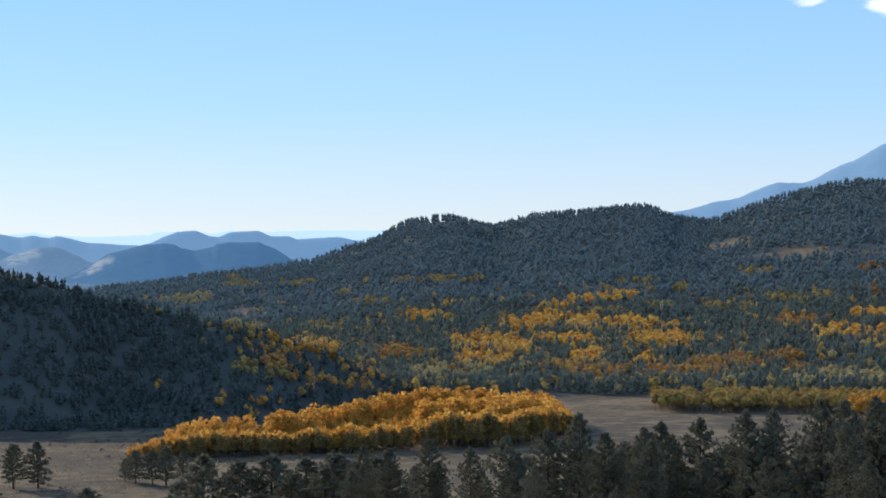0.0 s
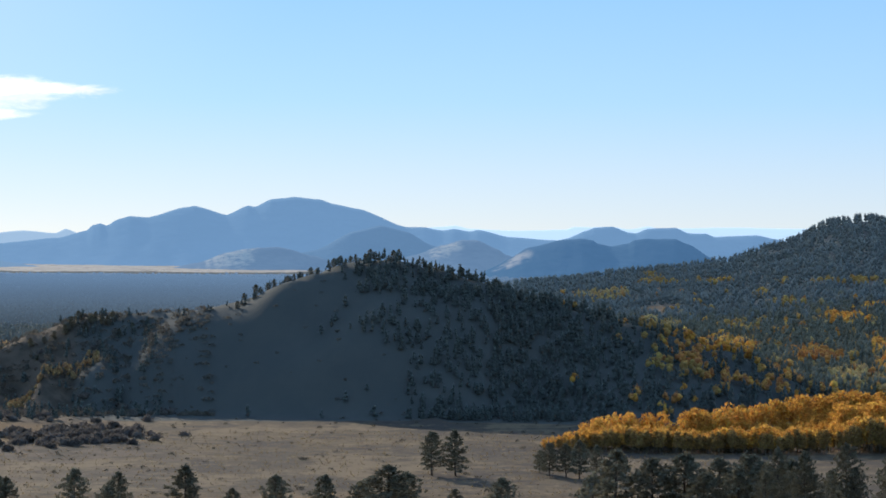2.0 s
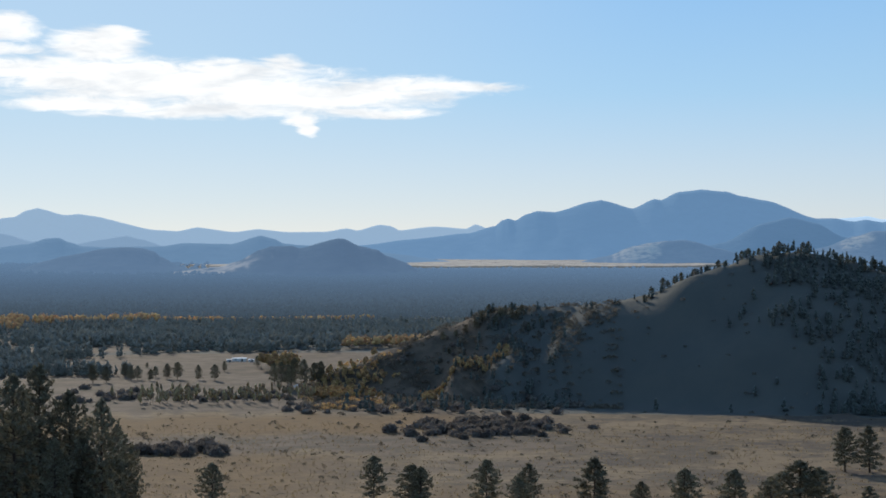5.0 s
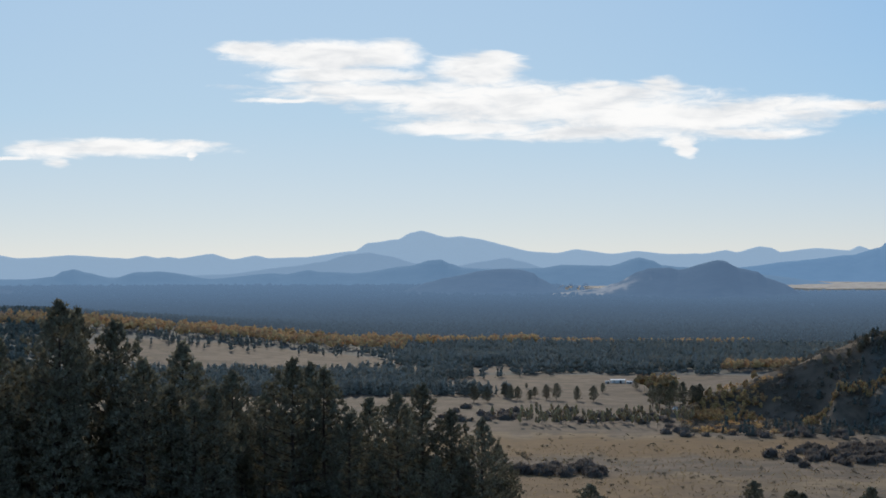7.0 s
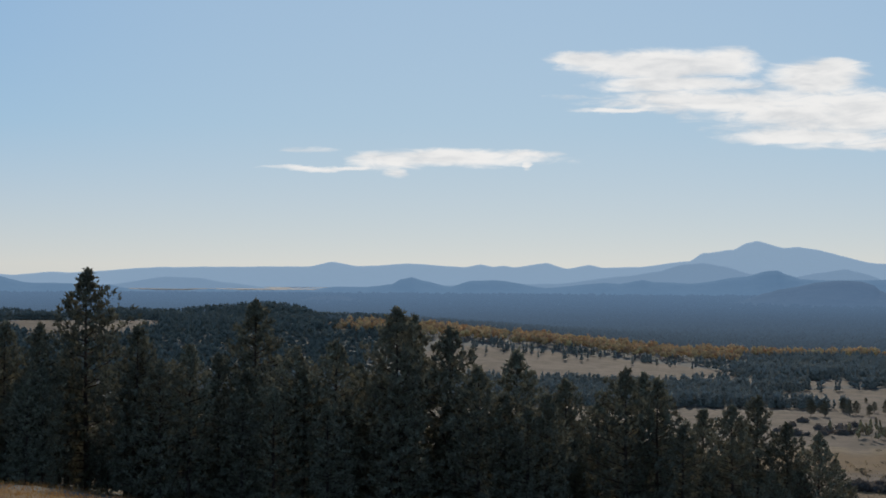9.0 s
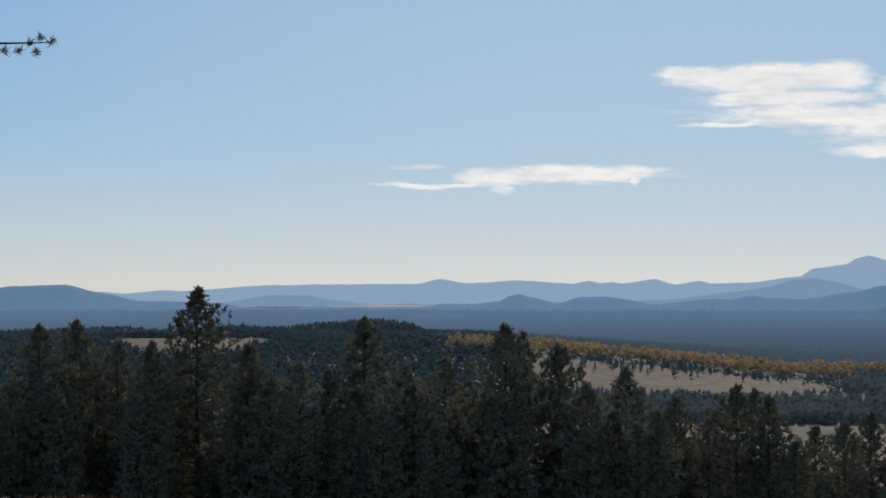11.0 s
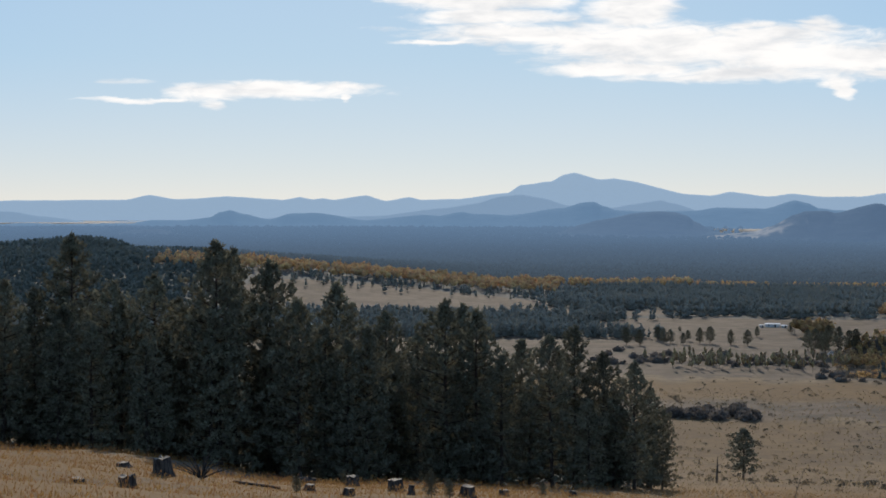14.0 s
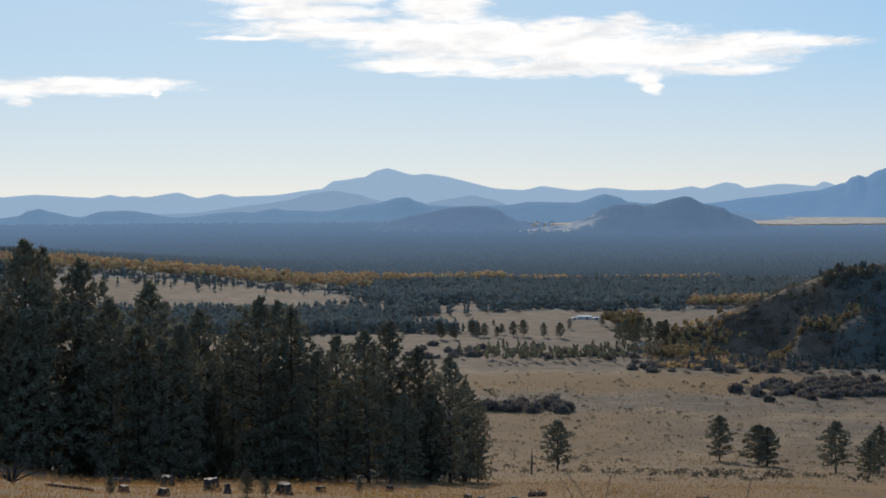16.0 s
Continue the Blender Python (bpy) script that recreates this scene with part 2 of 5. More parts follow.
HAZED_WOODS = far_woods_material()
# paler copy of the aspen gold, haze painted into its base colour
ASPEN_HAZY = leaf_material("hazed_aspen_leaves", (0.64, 0.41, 0.20), (0.86, 0.57, 0.29), None, 0.25, uneven=0.4)
OLD_GOLD = leaf_material("browning_aspen_leaves", (0.36, 0.24, 0.12), (0.56, 0.37, 0.17), None, 0.3)
# darker copy of the aspen gold, painting in the shade of the grove's front
ASPEN_EDGE = leaf_material("shade_dulled_aspen_leaves", (0.24, 0.165, 0.08), (0.46, 0.30, 0.10), None, 0.25)
WILLOW = leaf_material("bare_willow_twigs", (0.135, 0.118, 0.104), (0.20, 0.172, 0.147), None, 0.3, uneven=0.3)
SAGE = leaf_material("dark_sage", (0.10, 0.088, 0.068), (0.17, 0.142, 0.104), None, 0.3, uneven=0.4)
# dark brush colour that stands for the shade below the crowns
SHADE_BRUSH = leaf_material("shade_dark_brush", (0.10, 0.085, 0.055), (0.18, 0.14, 0.08), None, 0.2)
ASPEN = leaf_material("aspen_leaves", (0.46, 0.238, 0.055), (0.78, 0.42, 0.088), (0.72, 0.42, 0.10), 0.42, 0.015, uneven=0.55)
ASPEN_SLOPE = leaf_material("sunlit_aspen_leaves", (0.54, 0.28, 0.065), (0.82, 0.45, 0.10), (0.70, 0.43, 0.12), 0.15, 0.012, uneven=0.45)
ASPEN_RED = leaf_material("rusty_aspen_leaves", (0.54, 0.275, 0.095), (0.80, 0.42, 0.13), None, 0.15, uneven=0.45)
ASPEN_GREEN = leaf_material("turning_aspen_leaves", (0.39, 0.285, 0.13), (0.56, 0.41, 0.18), None, 0.15, uneven=0.45)
ASPEN_OLIVE = leaf_material("olive_aspen_leaves", (0.42, 0.28, 0.10), (0.62, 0.41, 0.14), None, 0.15, uneven=0.4)
ASPEN_DULL = leaf_material("dull_olive_aspen_leaves", (0.33, 0.215, 0.075), (0.54, 0.345, 0.105), None, 0.25, uneven=0.4)
YOUNG_ASPEN = leaf_material("thin_young_aspen_leaves", (0.26, 0.205, 0.125), (0.38, 0.295, 0.165), None, 0.3)
SCRUB = leaf_material("oak_scrub", (0.165, 0.145, 0.115), (0.20, 0.172, 0.132), None, 0.25, uneven=0.15)
GRASS = leaf_material("dry_grass", (0.24, 0.136, 0.054), (0.31, 0.178, 0.073), None, 0.47, uneven=0.22)
TUFTS = leaf_material("meadow_tufts", (0.15, 0.12, 0.08), (0.28, 0.2, 0.11), None, 0.4, 0.02, uneven=0.3)
BARK = bark_material("pine_bark", (0.04, 0.03, 0.024), (0.095, 0.066, 0.05))
ASPEN_BARK = bark_material("aspen_bark", (0.12, 0.10, 0.075), (0.24, 0.21, 0.17))
GREY_WOOD = bark_material("weathered_wood", (0.025, 0.022, 0.02), (0.09, 0.078, 0.066), 9.0)
STUMP_TOP = plain_material("sawn_wood", (0.09, 0.077, 0.063), (0.18, 0.15, 0.12))
WHITE = plain_material("white_metal_roof", (0.78, 0.77, 0.74), (0.85, 0.84, 0.82), 2.0, 0.35)
WALLS = plain_material("shed_wall", (0.6, 0.58, 0.55), (0.7, 0.68, 0.64))

# ---------------------------------------------------------------- lie of the land
rng = np.random.default_rng(7)


def smooth(a, b, x):
    s = np.clip((x - a) / (b - a), 0, 1)
    return s * s * (3 - 2 * s)


def crest(bearing, knots):
    """Rounded ridge line through a few (bearing, height) knots."""
    k = sorted(knots)
    b, h = np.array([p[0] for p in k], float), np.array([p[1] for p in k], float)
    i = np.clip(np.searchsorted(b, bearing) - 1, 0, len(b) - 2)
    s = np.clip((bearing - b[i]) / (b[i + 1] - b[i]), 0, 1)
    s = 0.5 * s + 0.5 * s * s * (3 - 2 * s)
    return h[i] * (1 - s) + h[i + 1] * s


def waves(x, y, size, seed=0):
    """Cheap rolling unevenness, about -1 to 1."""
    g = np.random.default_rng(seed)
    out = 0
    for k in range(7):
        a, p, f = g.uniform(0, 6.28), g.uniform(0, 6.28), g.uniform(0.6, 2.2) / size
        out = out + np.sin((x * np.cos(a) + y * np.sin(a)) * f * 6.28 + p) / 3.2
    return out


DARK_HILL = [(31.0, 0), (29.2, 3), (28.0, 12), (26.2, 26), (24.6, 38), (23.4, 46), (20.2, 50), (18.8, 55), (17.0, 70), (15.4, 79), (14.3, 81), (13.0, 77),
             (11.5, 68), (10.3, 59), (8.5, 53), (7.0, 46), (5.6, 39), (4.0, 29), (2.5, 16), (1.0, 5), (0.0, 0)]
WOODED_RIDGE = [(16, 0), (13, 8), (10, 30), (7, 45), (4, 62), (2.5, 86), (0.9, 118), (-0.3, 123), (-1.5, 112), (-3, 126), (-4.7, 132), (-6, 137), (-7.2, 120),
                (-8, 116), (-10.4, 150), (-12.1, 164), (-15, 166), (-20, 140), (-30, 60), (-45, 20)]
LEFT_HILL = [(46.5, 0), (48.5, 1), (49.2, 8), (49.8, 16), (50.4, 26), (50.9, 32), (51.6, 36), (52.3, 35), (53.2, 31), (54.7, 26), (56.2, 28), (57.2, 21), (58.2, 22), (59.6, 27), (61.5, 24), (66, 18), (80, 0)]


def height(x, y):
    r, b = np.hypot(x, y), np.degrees(np.arctan2(-x, y))
    fall = crest(b, [(-180, 0.15), (-30, 0.15), (30, 0.144), (44, 0.139), (52.8, 0.119), (59.6, 0.102), (80, 0.10), (180, 0.15)])
    near = EYE - 1.6 - fall * r - 0.00012 * np.maximum(r - 150, 0) ** 2 * smooth(44, 56, b) + 0.25 * waves(x, y, 26, 3) * smooth(15, 60, r)
    floor = 36 * smooth(2300, 4600, r) + 0.7 * waves(x, y, 160, 5) * smooth(700, 1400, r)
    # cinder hill across the meadow
    rc = 1086 - 10 * np.cos(np.radians((b - 15) * 14)) + 14 * waves(x, y, 120, 9)
    hc = crest(b, DARK_HILL)
    gully = (5.5 * np.sin(np.radians(b) * 230 + 1.3 + 0.012 * r) + 2.5 * np.sin(np.radians(b) * 610 + 0.02 * r)) * smooth(18, 21, b) * smooth(30, 25, b)
    face = hc - np.where(r < rc, (0.62 - 0.32 * smooth(9.5, 6.5, b)) * (rc - r) + gully * smooth(0, 60, rc - r), 0.22 * (r - rc))
    hill = np.where(hc > 0.5, np.maximum(face, 0), 0)
    # long wooded slope up to the ridge
    s = np.clip((r - 1200) / 1400, 0, 1.0)
    slope = crest(b, WOODED_RIDGE) * np.where(s < 1, s ** 1.5, 1) * smooth(3600, 2650, r) + 2.5 * waves(x, y, 300, 11) * s
    slope = np.where(b < 17, slope, 0)
    # aspen rise and wooded hill beyond the stand
    rise = 30 * smooth(36, 50, b) * smooth(1300, 1850, r) * smooth(2700, 2000, r)
    left = crest(b, LEFT_HILL) * smooth(1500, 2250, r) * smooth(3000, 2350, r)
    z = floor + np.maximum.reduce([hill, slope, rise, left])
    k = 5.0
    d = (near - z) / k
    return np.where(d > 30, near, np.where(d < -30, z, z + k * np.log1p(np.exp(np.clip(d, -30, 30)))))


def spot(bearing, r):
    a = np.radians(bearing)
    x, y = -r * np.sin(a), r * np.cos(a)
    return x, y, height(x, y)


def sight(bearing, dip, start=320.0):
    """Where the line of sight at a bearing and dip meets the ground beyond a start distance."""
    r = np.arange(start, 4800, 2.0)
    x, y, z = spot(np.full_like(r, bearing), r)
    hit = np.nonzero((z - EYE) / r >= math.tan(radians(dip)))[0]
    i = hit[0] if len(hit) else len(r) - 1
    return float(x[i]), float(y[i]), float(z[i])


def clearings(b, r):
    """0 to 1: where the grassland lies open between the woods."""
    open_ = lambda b0, wb, r0, wr: smooth(1.15, 0.85, np.sqrt(((b - b0) / wb) ** 2 + ((r - r0) / wr) ** 2))
    return np.clip(open_(-8.6, 0.8, 2335, 32) + open_(-9.5, 0.5, 2266, 28) + open_(-10.4, 1.25, 2130, 34) + open_(-11.1, 1.0, 2080, 28) + open_(-12.6, 0.55, 2074, 32)
                   + open_(6.06, 0.7, 1995, 75) + open_(-11.0, 1.3, 1322, 26)
                   + open_(36, 4, 1510, 30) + open_(42.3, 4.8, 1590, 130) + open_(32, 5, 1330, 110) + open_(57.3, 2.5, 1920, 250), 0, 1)


def build_ground():
    b = np.concatenate([np.arange(-20, 70, 0.42), np.arange(70, 340, 3.0)])
    r = np.concatenate([[0.0], np.geomspace(1.5, 600, 90), np.arange(608, 1300, 8.0), np.arange(1300, 2600, 26.0), np.arange(2600, 4900, 50.0), [4900]])
    B, R = np.meshgrid(b, r)
    Bw = (B + 180) % 360 - 180
    X, Y, Z = spot(Bw, R)
    nb, nr = len(b), len(r)
    verts = np.stack([X, Y, Z], -1).reshape(-1, 3)
    i, j = np.meshgrid(np.arange(nr - 1), np.arange(nb), indexing="ij")
    j2 = (j + 1) % nb
    faces = np.stack([i * nb + j, (i + 1) * nb + j, (i + 1) * nb + j2, i * nb + j2], -1).reshape(-1, 4)
    me = mesh_from("ground", verts, faces)
    me.materials.append(GROUND)
    # far wooded ground wears the same painted haze as its trees
    me.materials.append(HAZED_WOODS)
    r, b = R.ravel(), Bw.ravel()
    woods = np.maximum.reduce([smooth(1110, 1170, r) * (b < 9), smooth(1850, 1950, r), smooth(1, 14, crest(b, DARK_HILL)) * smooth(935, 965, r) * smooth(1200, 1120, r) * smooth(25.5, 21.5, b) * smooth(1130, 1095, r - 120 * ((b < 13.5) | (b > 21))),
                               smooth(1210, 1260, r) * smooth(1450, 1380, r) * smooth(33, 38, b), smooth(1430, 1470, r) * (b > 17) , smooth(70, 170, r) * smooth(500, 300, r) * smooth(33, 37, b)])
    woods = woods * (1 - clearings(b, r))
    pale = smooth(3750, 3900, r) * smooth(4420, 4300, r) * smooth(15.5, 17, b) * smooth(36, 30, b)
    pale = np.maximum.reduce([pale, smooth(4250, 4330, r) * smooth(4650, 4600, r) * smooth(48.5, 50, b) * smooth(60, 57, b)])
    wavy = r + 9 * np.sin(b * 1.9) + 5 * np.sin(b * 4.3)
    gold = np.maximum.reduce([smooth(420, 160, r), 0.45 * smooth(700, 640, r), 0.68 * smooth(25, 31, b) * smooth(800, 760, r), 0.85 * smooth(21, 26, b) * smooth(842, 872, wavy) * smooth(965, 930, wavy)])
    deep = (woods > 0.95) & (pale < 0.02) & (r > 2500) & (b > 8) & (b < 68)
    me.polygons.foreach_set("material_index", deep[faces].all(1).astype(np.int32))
    haze_tint = np.where(b > 14, smooth(1850, 2300, r), smooth(1450, 1900, r))
    flank = 1.3 * smooth(1, 14, crest(b, DARK_HILL)) * smooth(950, 980, r) * smooth(1130, 1090, r - 160 * (b > 20.5))
    brush = flank + smooth(18, 22, b) * (0.4 * smooth(680, 715, r) * smooth(775, 755, r) + 0.85 * smooth(772, 795, wavy) * smooth(862, 842, wavy) + 0.7 * smooth(950, 985, wavy))
    for name, v in (("woods", woods), ("pale", pale), ("gold", gold), ("brush", brush), ("haze_tint", haze_tint)):
        me.attributes.new(name, "FLOAT", "POINT").data.foreach_set("value", v.astype(np.float32))
    tagged(new("ground", me), "dry tan autumn meadow and forest floor falling to a valley", "ground", kind="structure")


def mesh_from(name, verts, faces, smooth_shade=True, index=None):
    """A mesh from number arrays; faces all have the same count of corners."""
    me = bpy.data.meshes.new(name)
    n, k = faces.shape
    me.vertices.add(len(verts))
    me.vertices.foreach_set("co", np.asarray(verts, np.float32).ravel())
    me.loops.add(n * k)
    me.loops.foreach_set("vertex_index", faces.astype(np.int32).ravel())
    me.polygons.add(n)
    me.polygons.foreach_set("loop_start", np.arange(0, n * k, k, dtype=np.int32))
    me.polygons.foreach_set("loop_total", np.full(n, k, np.int32))
    if index is not None:
        me.polygons.foreach_set("material_index", np.asarray(index, np.int32))
    me.polygons.foreach_set("use_smooth", np.full(n, smooth_shade, bool))
    me.update()
    me.validate()
    return me


build_ground()


# ---------------------------------------------------------------- far ranges
def lumps(u, v, du, dv, seed):
    """Uneven bumps, -1 to 1, between random heights on a loose grid."""
    g = np.random.default_rng(seed).uniform(-1, 1, (400, 40))
    a, b = (u - u.min()) / du, (v - v.min()) / dv
    i, j = a.astype(int), b.astype(int)
    p, q = smooth(0, 1, a - i), smooth(0, 1, b - j)
    i, j = i % 399, j % 39
    return (g[i, j] * (1 - p) + g[i + 1, j] * p) * (1 - q) + (g[i, j + 1] * (1 - p) + g[i + 1, j + 1] * p) * q


def far_range(name, label, r, knots, material, depth=260.0, rough=2.0, seed=0, foot=20.0, step=0.05, bare=None):
    """A range of hills: a crest line with a front and a back slope, spurs and gullies."""
    lo, hi = min(k[0] for k in knots), max(k[0] for k in knots)
    b = np.arange(lo, hi + step, step)
    s = np.linspace(-1, 0.6, 21)
    B, S = np.meshgrid(b, s)
    top = crest(B, knots)
    k = int(0.7 / step)
    soft = np.convolve(np.pad(top[0], k, "edge"), np.ones(2 * k + 1) / (2 * k + 1), "valid")   # lower slopes are rounder than the crest
    top = np.maximum(soft + (top - soft) * smooth(-0.5, -0.03, S), 0)
    spur = waves(B * 20, S * 40, 26, seed) * 0.022 * -np.minimum(S, 0)
    prof = np.where(S < 0, np.maximum(1 + S, 0) ** 1.25, 1 - (np.maximum(S, 0) / 0.6) ** 1.5 * 0.6)
    H = top * np.clip(prof + spur * (S < -0.02) * np.clip((1 + S) * 3, 0, 1), 0, 1.02)
    R = r + S * depth
    uneven = 0.5 * rough * (lumps(B, S, 0.9, 0.3, seed + 1) + 0.5 * lumps(B, S, 0.28, 0.15, seed + 2) + 0.3 * lumps(B, S, 0.1, 0.08, seed + 3)) * (H > 3)
    a = np.radians(B)
    verts = np.stack([-R * np.sin(a), R * np.cos(a), H + uneven - (foot - 20)], -1).reshape(-1, 3)
    nb = len(b)
    i, j = np.meshgrid(np.arange(len(s) - 1), np.arange(nb - 1), indexing="ij")
    faces = np.stack([i * nb + j, (i + 1) * nb + j, (i + 1) * nb + j + 1, i * nb + j + 1], -1).reshape(-1, 4)
    me = mesh_from(name, verts, faces)
    me.materials.append(material)
    if bare:   # grass without trees: bearing, half width, place on the slope, half depth
        b0, wb, s0, ws = bare
        v = smooth(1.2, 0.6, np.hypot((B - b0) / wb, (S - s0) / ws) + 0.35 * lumps(B, S, 0.15, 0.08, seed + 5))
        me.attributes.new("bare", "FLOAT", "POINT").data.foreach_set("value", v.ravel().astype(np.float32))
    return tagged(new(name, me), label, "mountain", kind="structure")


def up(r, *pairs):
    """Crest knots from bearing and height angle, at distance r."""
    return [(b, EYE + r * math.tan(radians(e))) for b, e in pairs]


# blue base colours and glow stand in for the haze before each range
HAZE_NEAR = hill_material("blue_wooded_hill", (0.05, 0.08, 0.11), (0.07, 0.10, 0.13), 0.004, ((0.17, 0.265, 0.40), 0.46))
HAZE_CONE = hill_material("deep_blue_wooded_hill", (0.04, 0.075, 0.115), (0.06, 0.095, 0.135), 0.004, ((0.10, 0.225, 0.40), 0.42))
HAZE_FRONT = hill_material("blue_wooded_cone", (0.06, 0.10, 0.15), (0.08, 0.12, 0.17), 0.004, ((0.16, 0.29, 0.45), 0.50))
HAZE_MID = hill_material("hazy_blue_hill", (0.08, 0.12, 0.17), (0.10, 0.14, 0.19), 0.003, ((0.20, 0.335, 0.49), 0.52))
HAZE_NORTH = hill_material("hazed_blue_mountain", (0.08, 0.125, 0.18), (0.10, 0.145, 0.20), 0.003, ((0.195, 0.35, 0.545), 0.53))
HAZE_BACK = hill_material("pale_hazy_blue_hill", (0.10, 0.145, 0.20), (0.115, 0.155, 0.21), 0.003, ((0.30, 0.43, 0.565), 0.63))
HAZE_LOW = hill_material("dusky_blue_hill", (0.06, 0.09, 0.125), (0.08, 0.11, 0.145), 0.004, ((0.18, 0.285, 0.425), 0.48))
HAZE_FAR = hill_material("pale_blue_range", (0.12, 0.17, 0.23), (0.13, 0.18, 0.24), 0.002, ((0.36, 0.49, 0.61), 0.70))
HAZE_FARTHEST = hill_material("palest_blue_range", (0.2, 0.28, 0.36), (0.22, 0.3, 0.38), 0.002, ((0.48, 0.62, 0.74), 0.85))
HAZE_PALE_HILL = hill_material("half_wooded_grass_hill", (0.07, 0.105, 0.15), (0.12, 0.145, 0.18), 0.006, ((0.17, 0.285, 0.43), 0.48))

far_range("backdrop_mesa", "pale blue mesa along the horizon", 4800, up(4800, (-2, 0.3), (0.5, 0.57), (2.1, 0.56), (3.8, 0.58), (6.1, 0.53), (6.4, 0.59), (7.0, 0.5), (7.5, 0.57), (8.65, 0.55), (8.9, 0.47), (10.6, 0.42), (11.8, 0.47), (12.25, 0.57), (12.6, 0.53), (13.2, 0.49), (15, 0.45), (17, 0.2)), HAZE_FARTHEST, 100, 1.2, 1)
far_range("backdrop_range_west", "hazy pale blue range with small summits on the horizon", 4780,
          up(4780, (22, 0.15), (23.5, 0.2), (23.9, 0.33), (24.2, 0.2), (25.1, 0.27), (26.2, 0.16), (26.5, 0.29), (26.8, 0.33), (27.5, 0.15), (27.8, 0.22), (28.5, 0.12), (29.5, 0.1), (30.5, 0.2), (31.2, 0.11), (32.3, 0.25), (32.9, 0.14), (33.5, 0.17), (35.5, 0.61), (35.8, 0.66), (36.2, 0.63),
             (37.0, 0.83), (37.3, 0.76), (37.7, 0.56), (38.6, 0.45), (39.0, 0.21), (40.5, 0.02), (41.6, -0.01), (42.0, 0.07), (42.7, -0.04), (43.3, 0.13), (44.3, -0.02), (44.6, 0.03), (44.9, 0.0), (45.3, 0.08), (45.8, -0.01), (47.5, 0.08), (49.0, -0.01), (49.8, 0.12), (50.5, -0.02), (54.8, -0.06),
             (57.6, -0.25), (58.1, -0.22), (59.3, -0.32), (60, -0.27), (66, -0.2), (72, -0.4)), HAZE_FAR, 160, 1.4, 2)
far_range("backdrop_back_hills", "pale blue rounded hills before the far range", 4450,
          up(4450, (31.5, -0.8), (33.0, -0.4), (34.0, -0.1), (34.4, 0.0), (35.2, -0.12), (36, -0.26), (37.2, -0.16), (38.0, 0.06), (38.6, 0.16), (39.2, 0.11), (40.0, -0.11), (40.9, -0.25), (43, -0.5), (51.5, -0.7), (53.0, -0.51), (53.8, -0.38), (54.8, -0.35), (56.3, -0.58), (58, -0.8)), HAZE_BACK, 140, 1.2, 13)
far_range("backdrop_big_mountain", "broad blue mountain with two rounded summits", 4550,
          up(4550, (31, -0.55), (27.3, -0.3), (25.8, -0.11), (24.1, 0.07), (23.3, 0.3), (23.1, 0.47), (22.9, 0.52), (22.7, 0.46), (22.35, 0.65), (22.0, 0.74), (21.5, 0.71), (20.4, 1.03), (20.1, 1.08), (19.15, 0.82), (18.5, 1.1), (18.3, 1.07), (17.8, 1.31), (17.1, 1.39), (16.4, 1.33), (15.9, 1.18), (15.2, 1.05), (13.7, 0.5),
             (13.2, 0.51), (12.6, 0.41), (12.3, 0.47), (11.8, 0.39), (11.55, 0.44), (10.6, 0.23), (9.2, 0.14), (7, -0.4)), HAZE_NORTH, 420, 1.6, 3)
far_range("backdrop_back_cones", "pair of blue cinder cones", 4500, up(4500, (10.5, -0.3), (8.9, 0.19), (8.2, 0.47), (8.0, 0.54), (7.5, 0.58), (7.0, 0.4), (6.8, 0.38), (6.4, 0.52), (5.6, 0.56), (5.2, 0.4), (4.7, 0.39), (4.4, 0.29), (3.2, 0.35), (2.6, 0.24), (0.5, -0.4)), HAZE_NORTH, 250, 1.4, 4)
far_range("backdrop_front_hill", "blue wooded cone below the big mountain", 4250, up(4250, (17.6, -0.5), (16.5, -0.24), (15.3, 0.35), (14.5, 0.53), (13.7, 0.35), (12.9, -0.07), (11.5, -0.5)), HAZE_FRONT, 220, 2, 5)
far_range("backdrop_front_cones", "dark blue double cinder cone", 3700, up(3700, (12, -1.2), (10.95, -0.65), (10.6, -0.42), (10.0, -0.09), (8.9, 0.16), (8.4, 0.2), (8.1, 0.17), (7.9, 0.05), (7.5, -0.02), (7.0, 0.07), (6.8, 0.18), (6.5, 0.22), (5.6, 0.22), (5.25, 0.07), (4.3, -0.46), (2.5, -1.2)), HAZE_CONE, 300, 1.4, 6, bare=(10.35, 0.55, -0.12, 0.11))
far_range("backdrop_pale_cone", "grassy cone with a pale flank", 3900, up(3900, (15, -0.9), (13.4, -0.33), (12.6, -0.03), (12.0, 0.14), (11.6, 0.13), (10.95, -0.15), (10.7, -0.32), (9.3, -0.9)), HAZE_PALE_HILL, 260, 1.4, 7, bare=(12.45, 0.6, -0.1, 0.1))
far_range("backdrop_pale_hill", "low pale grassy hill on the plain", 4100, up(4100, (21, -0.85), (20.0, -0.65), (19.15, -0.34), (18.65, -0.23), (18.1, -0.17), (17.6, -0.15), (17.3, -0.2), (16.6, -0.4), (15.2, -0.8)), HAZE_PALE_HILL, 200, 1, 8, bare=(19.0, 0.75, -0.15, 0.3))
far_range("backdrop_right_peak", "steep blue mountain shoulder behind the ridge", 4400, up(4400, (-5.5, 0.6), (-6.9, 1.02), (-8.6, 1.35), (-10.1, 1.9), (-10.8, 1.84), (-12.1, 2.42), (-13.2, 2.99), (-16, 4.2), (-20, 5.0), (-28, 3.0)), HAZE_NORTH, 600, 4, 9)
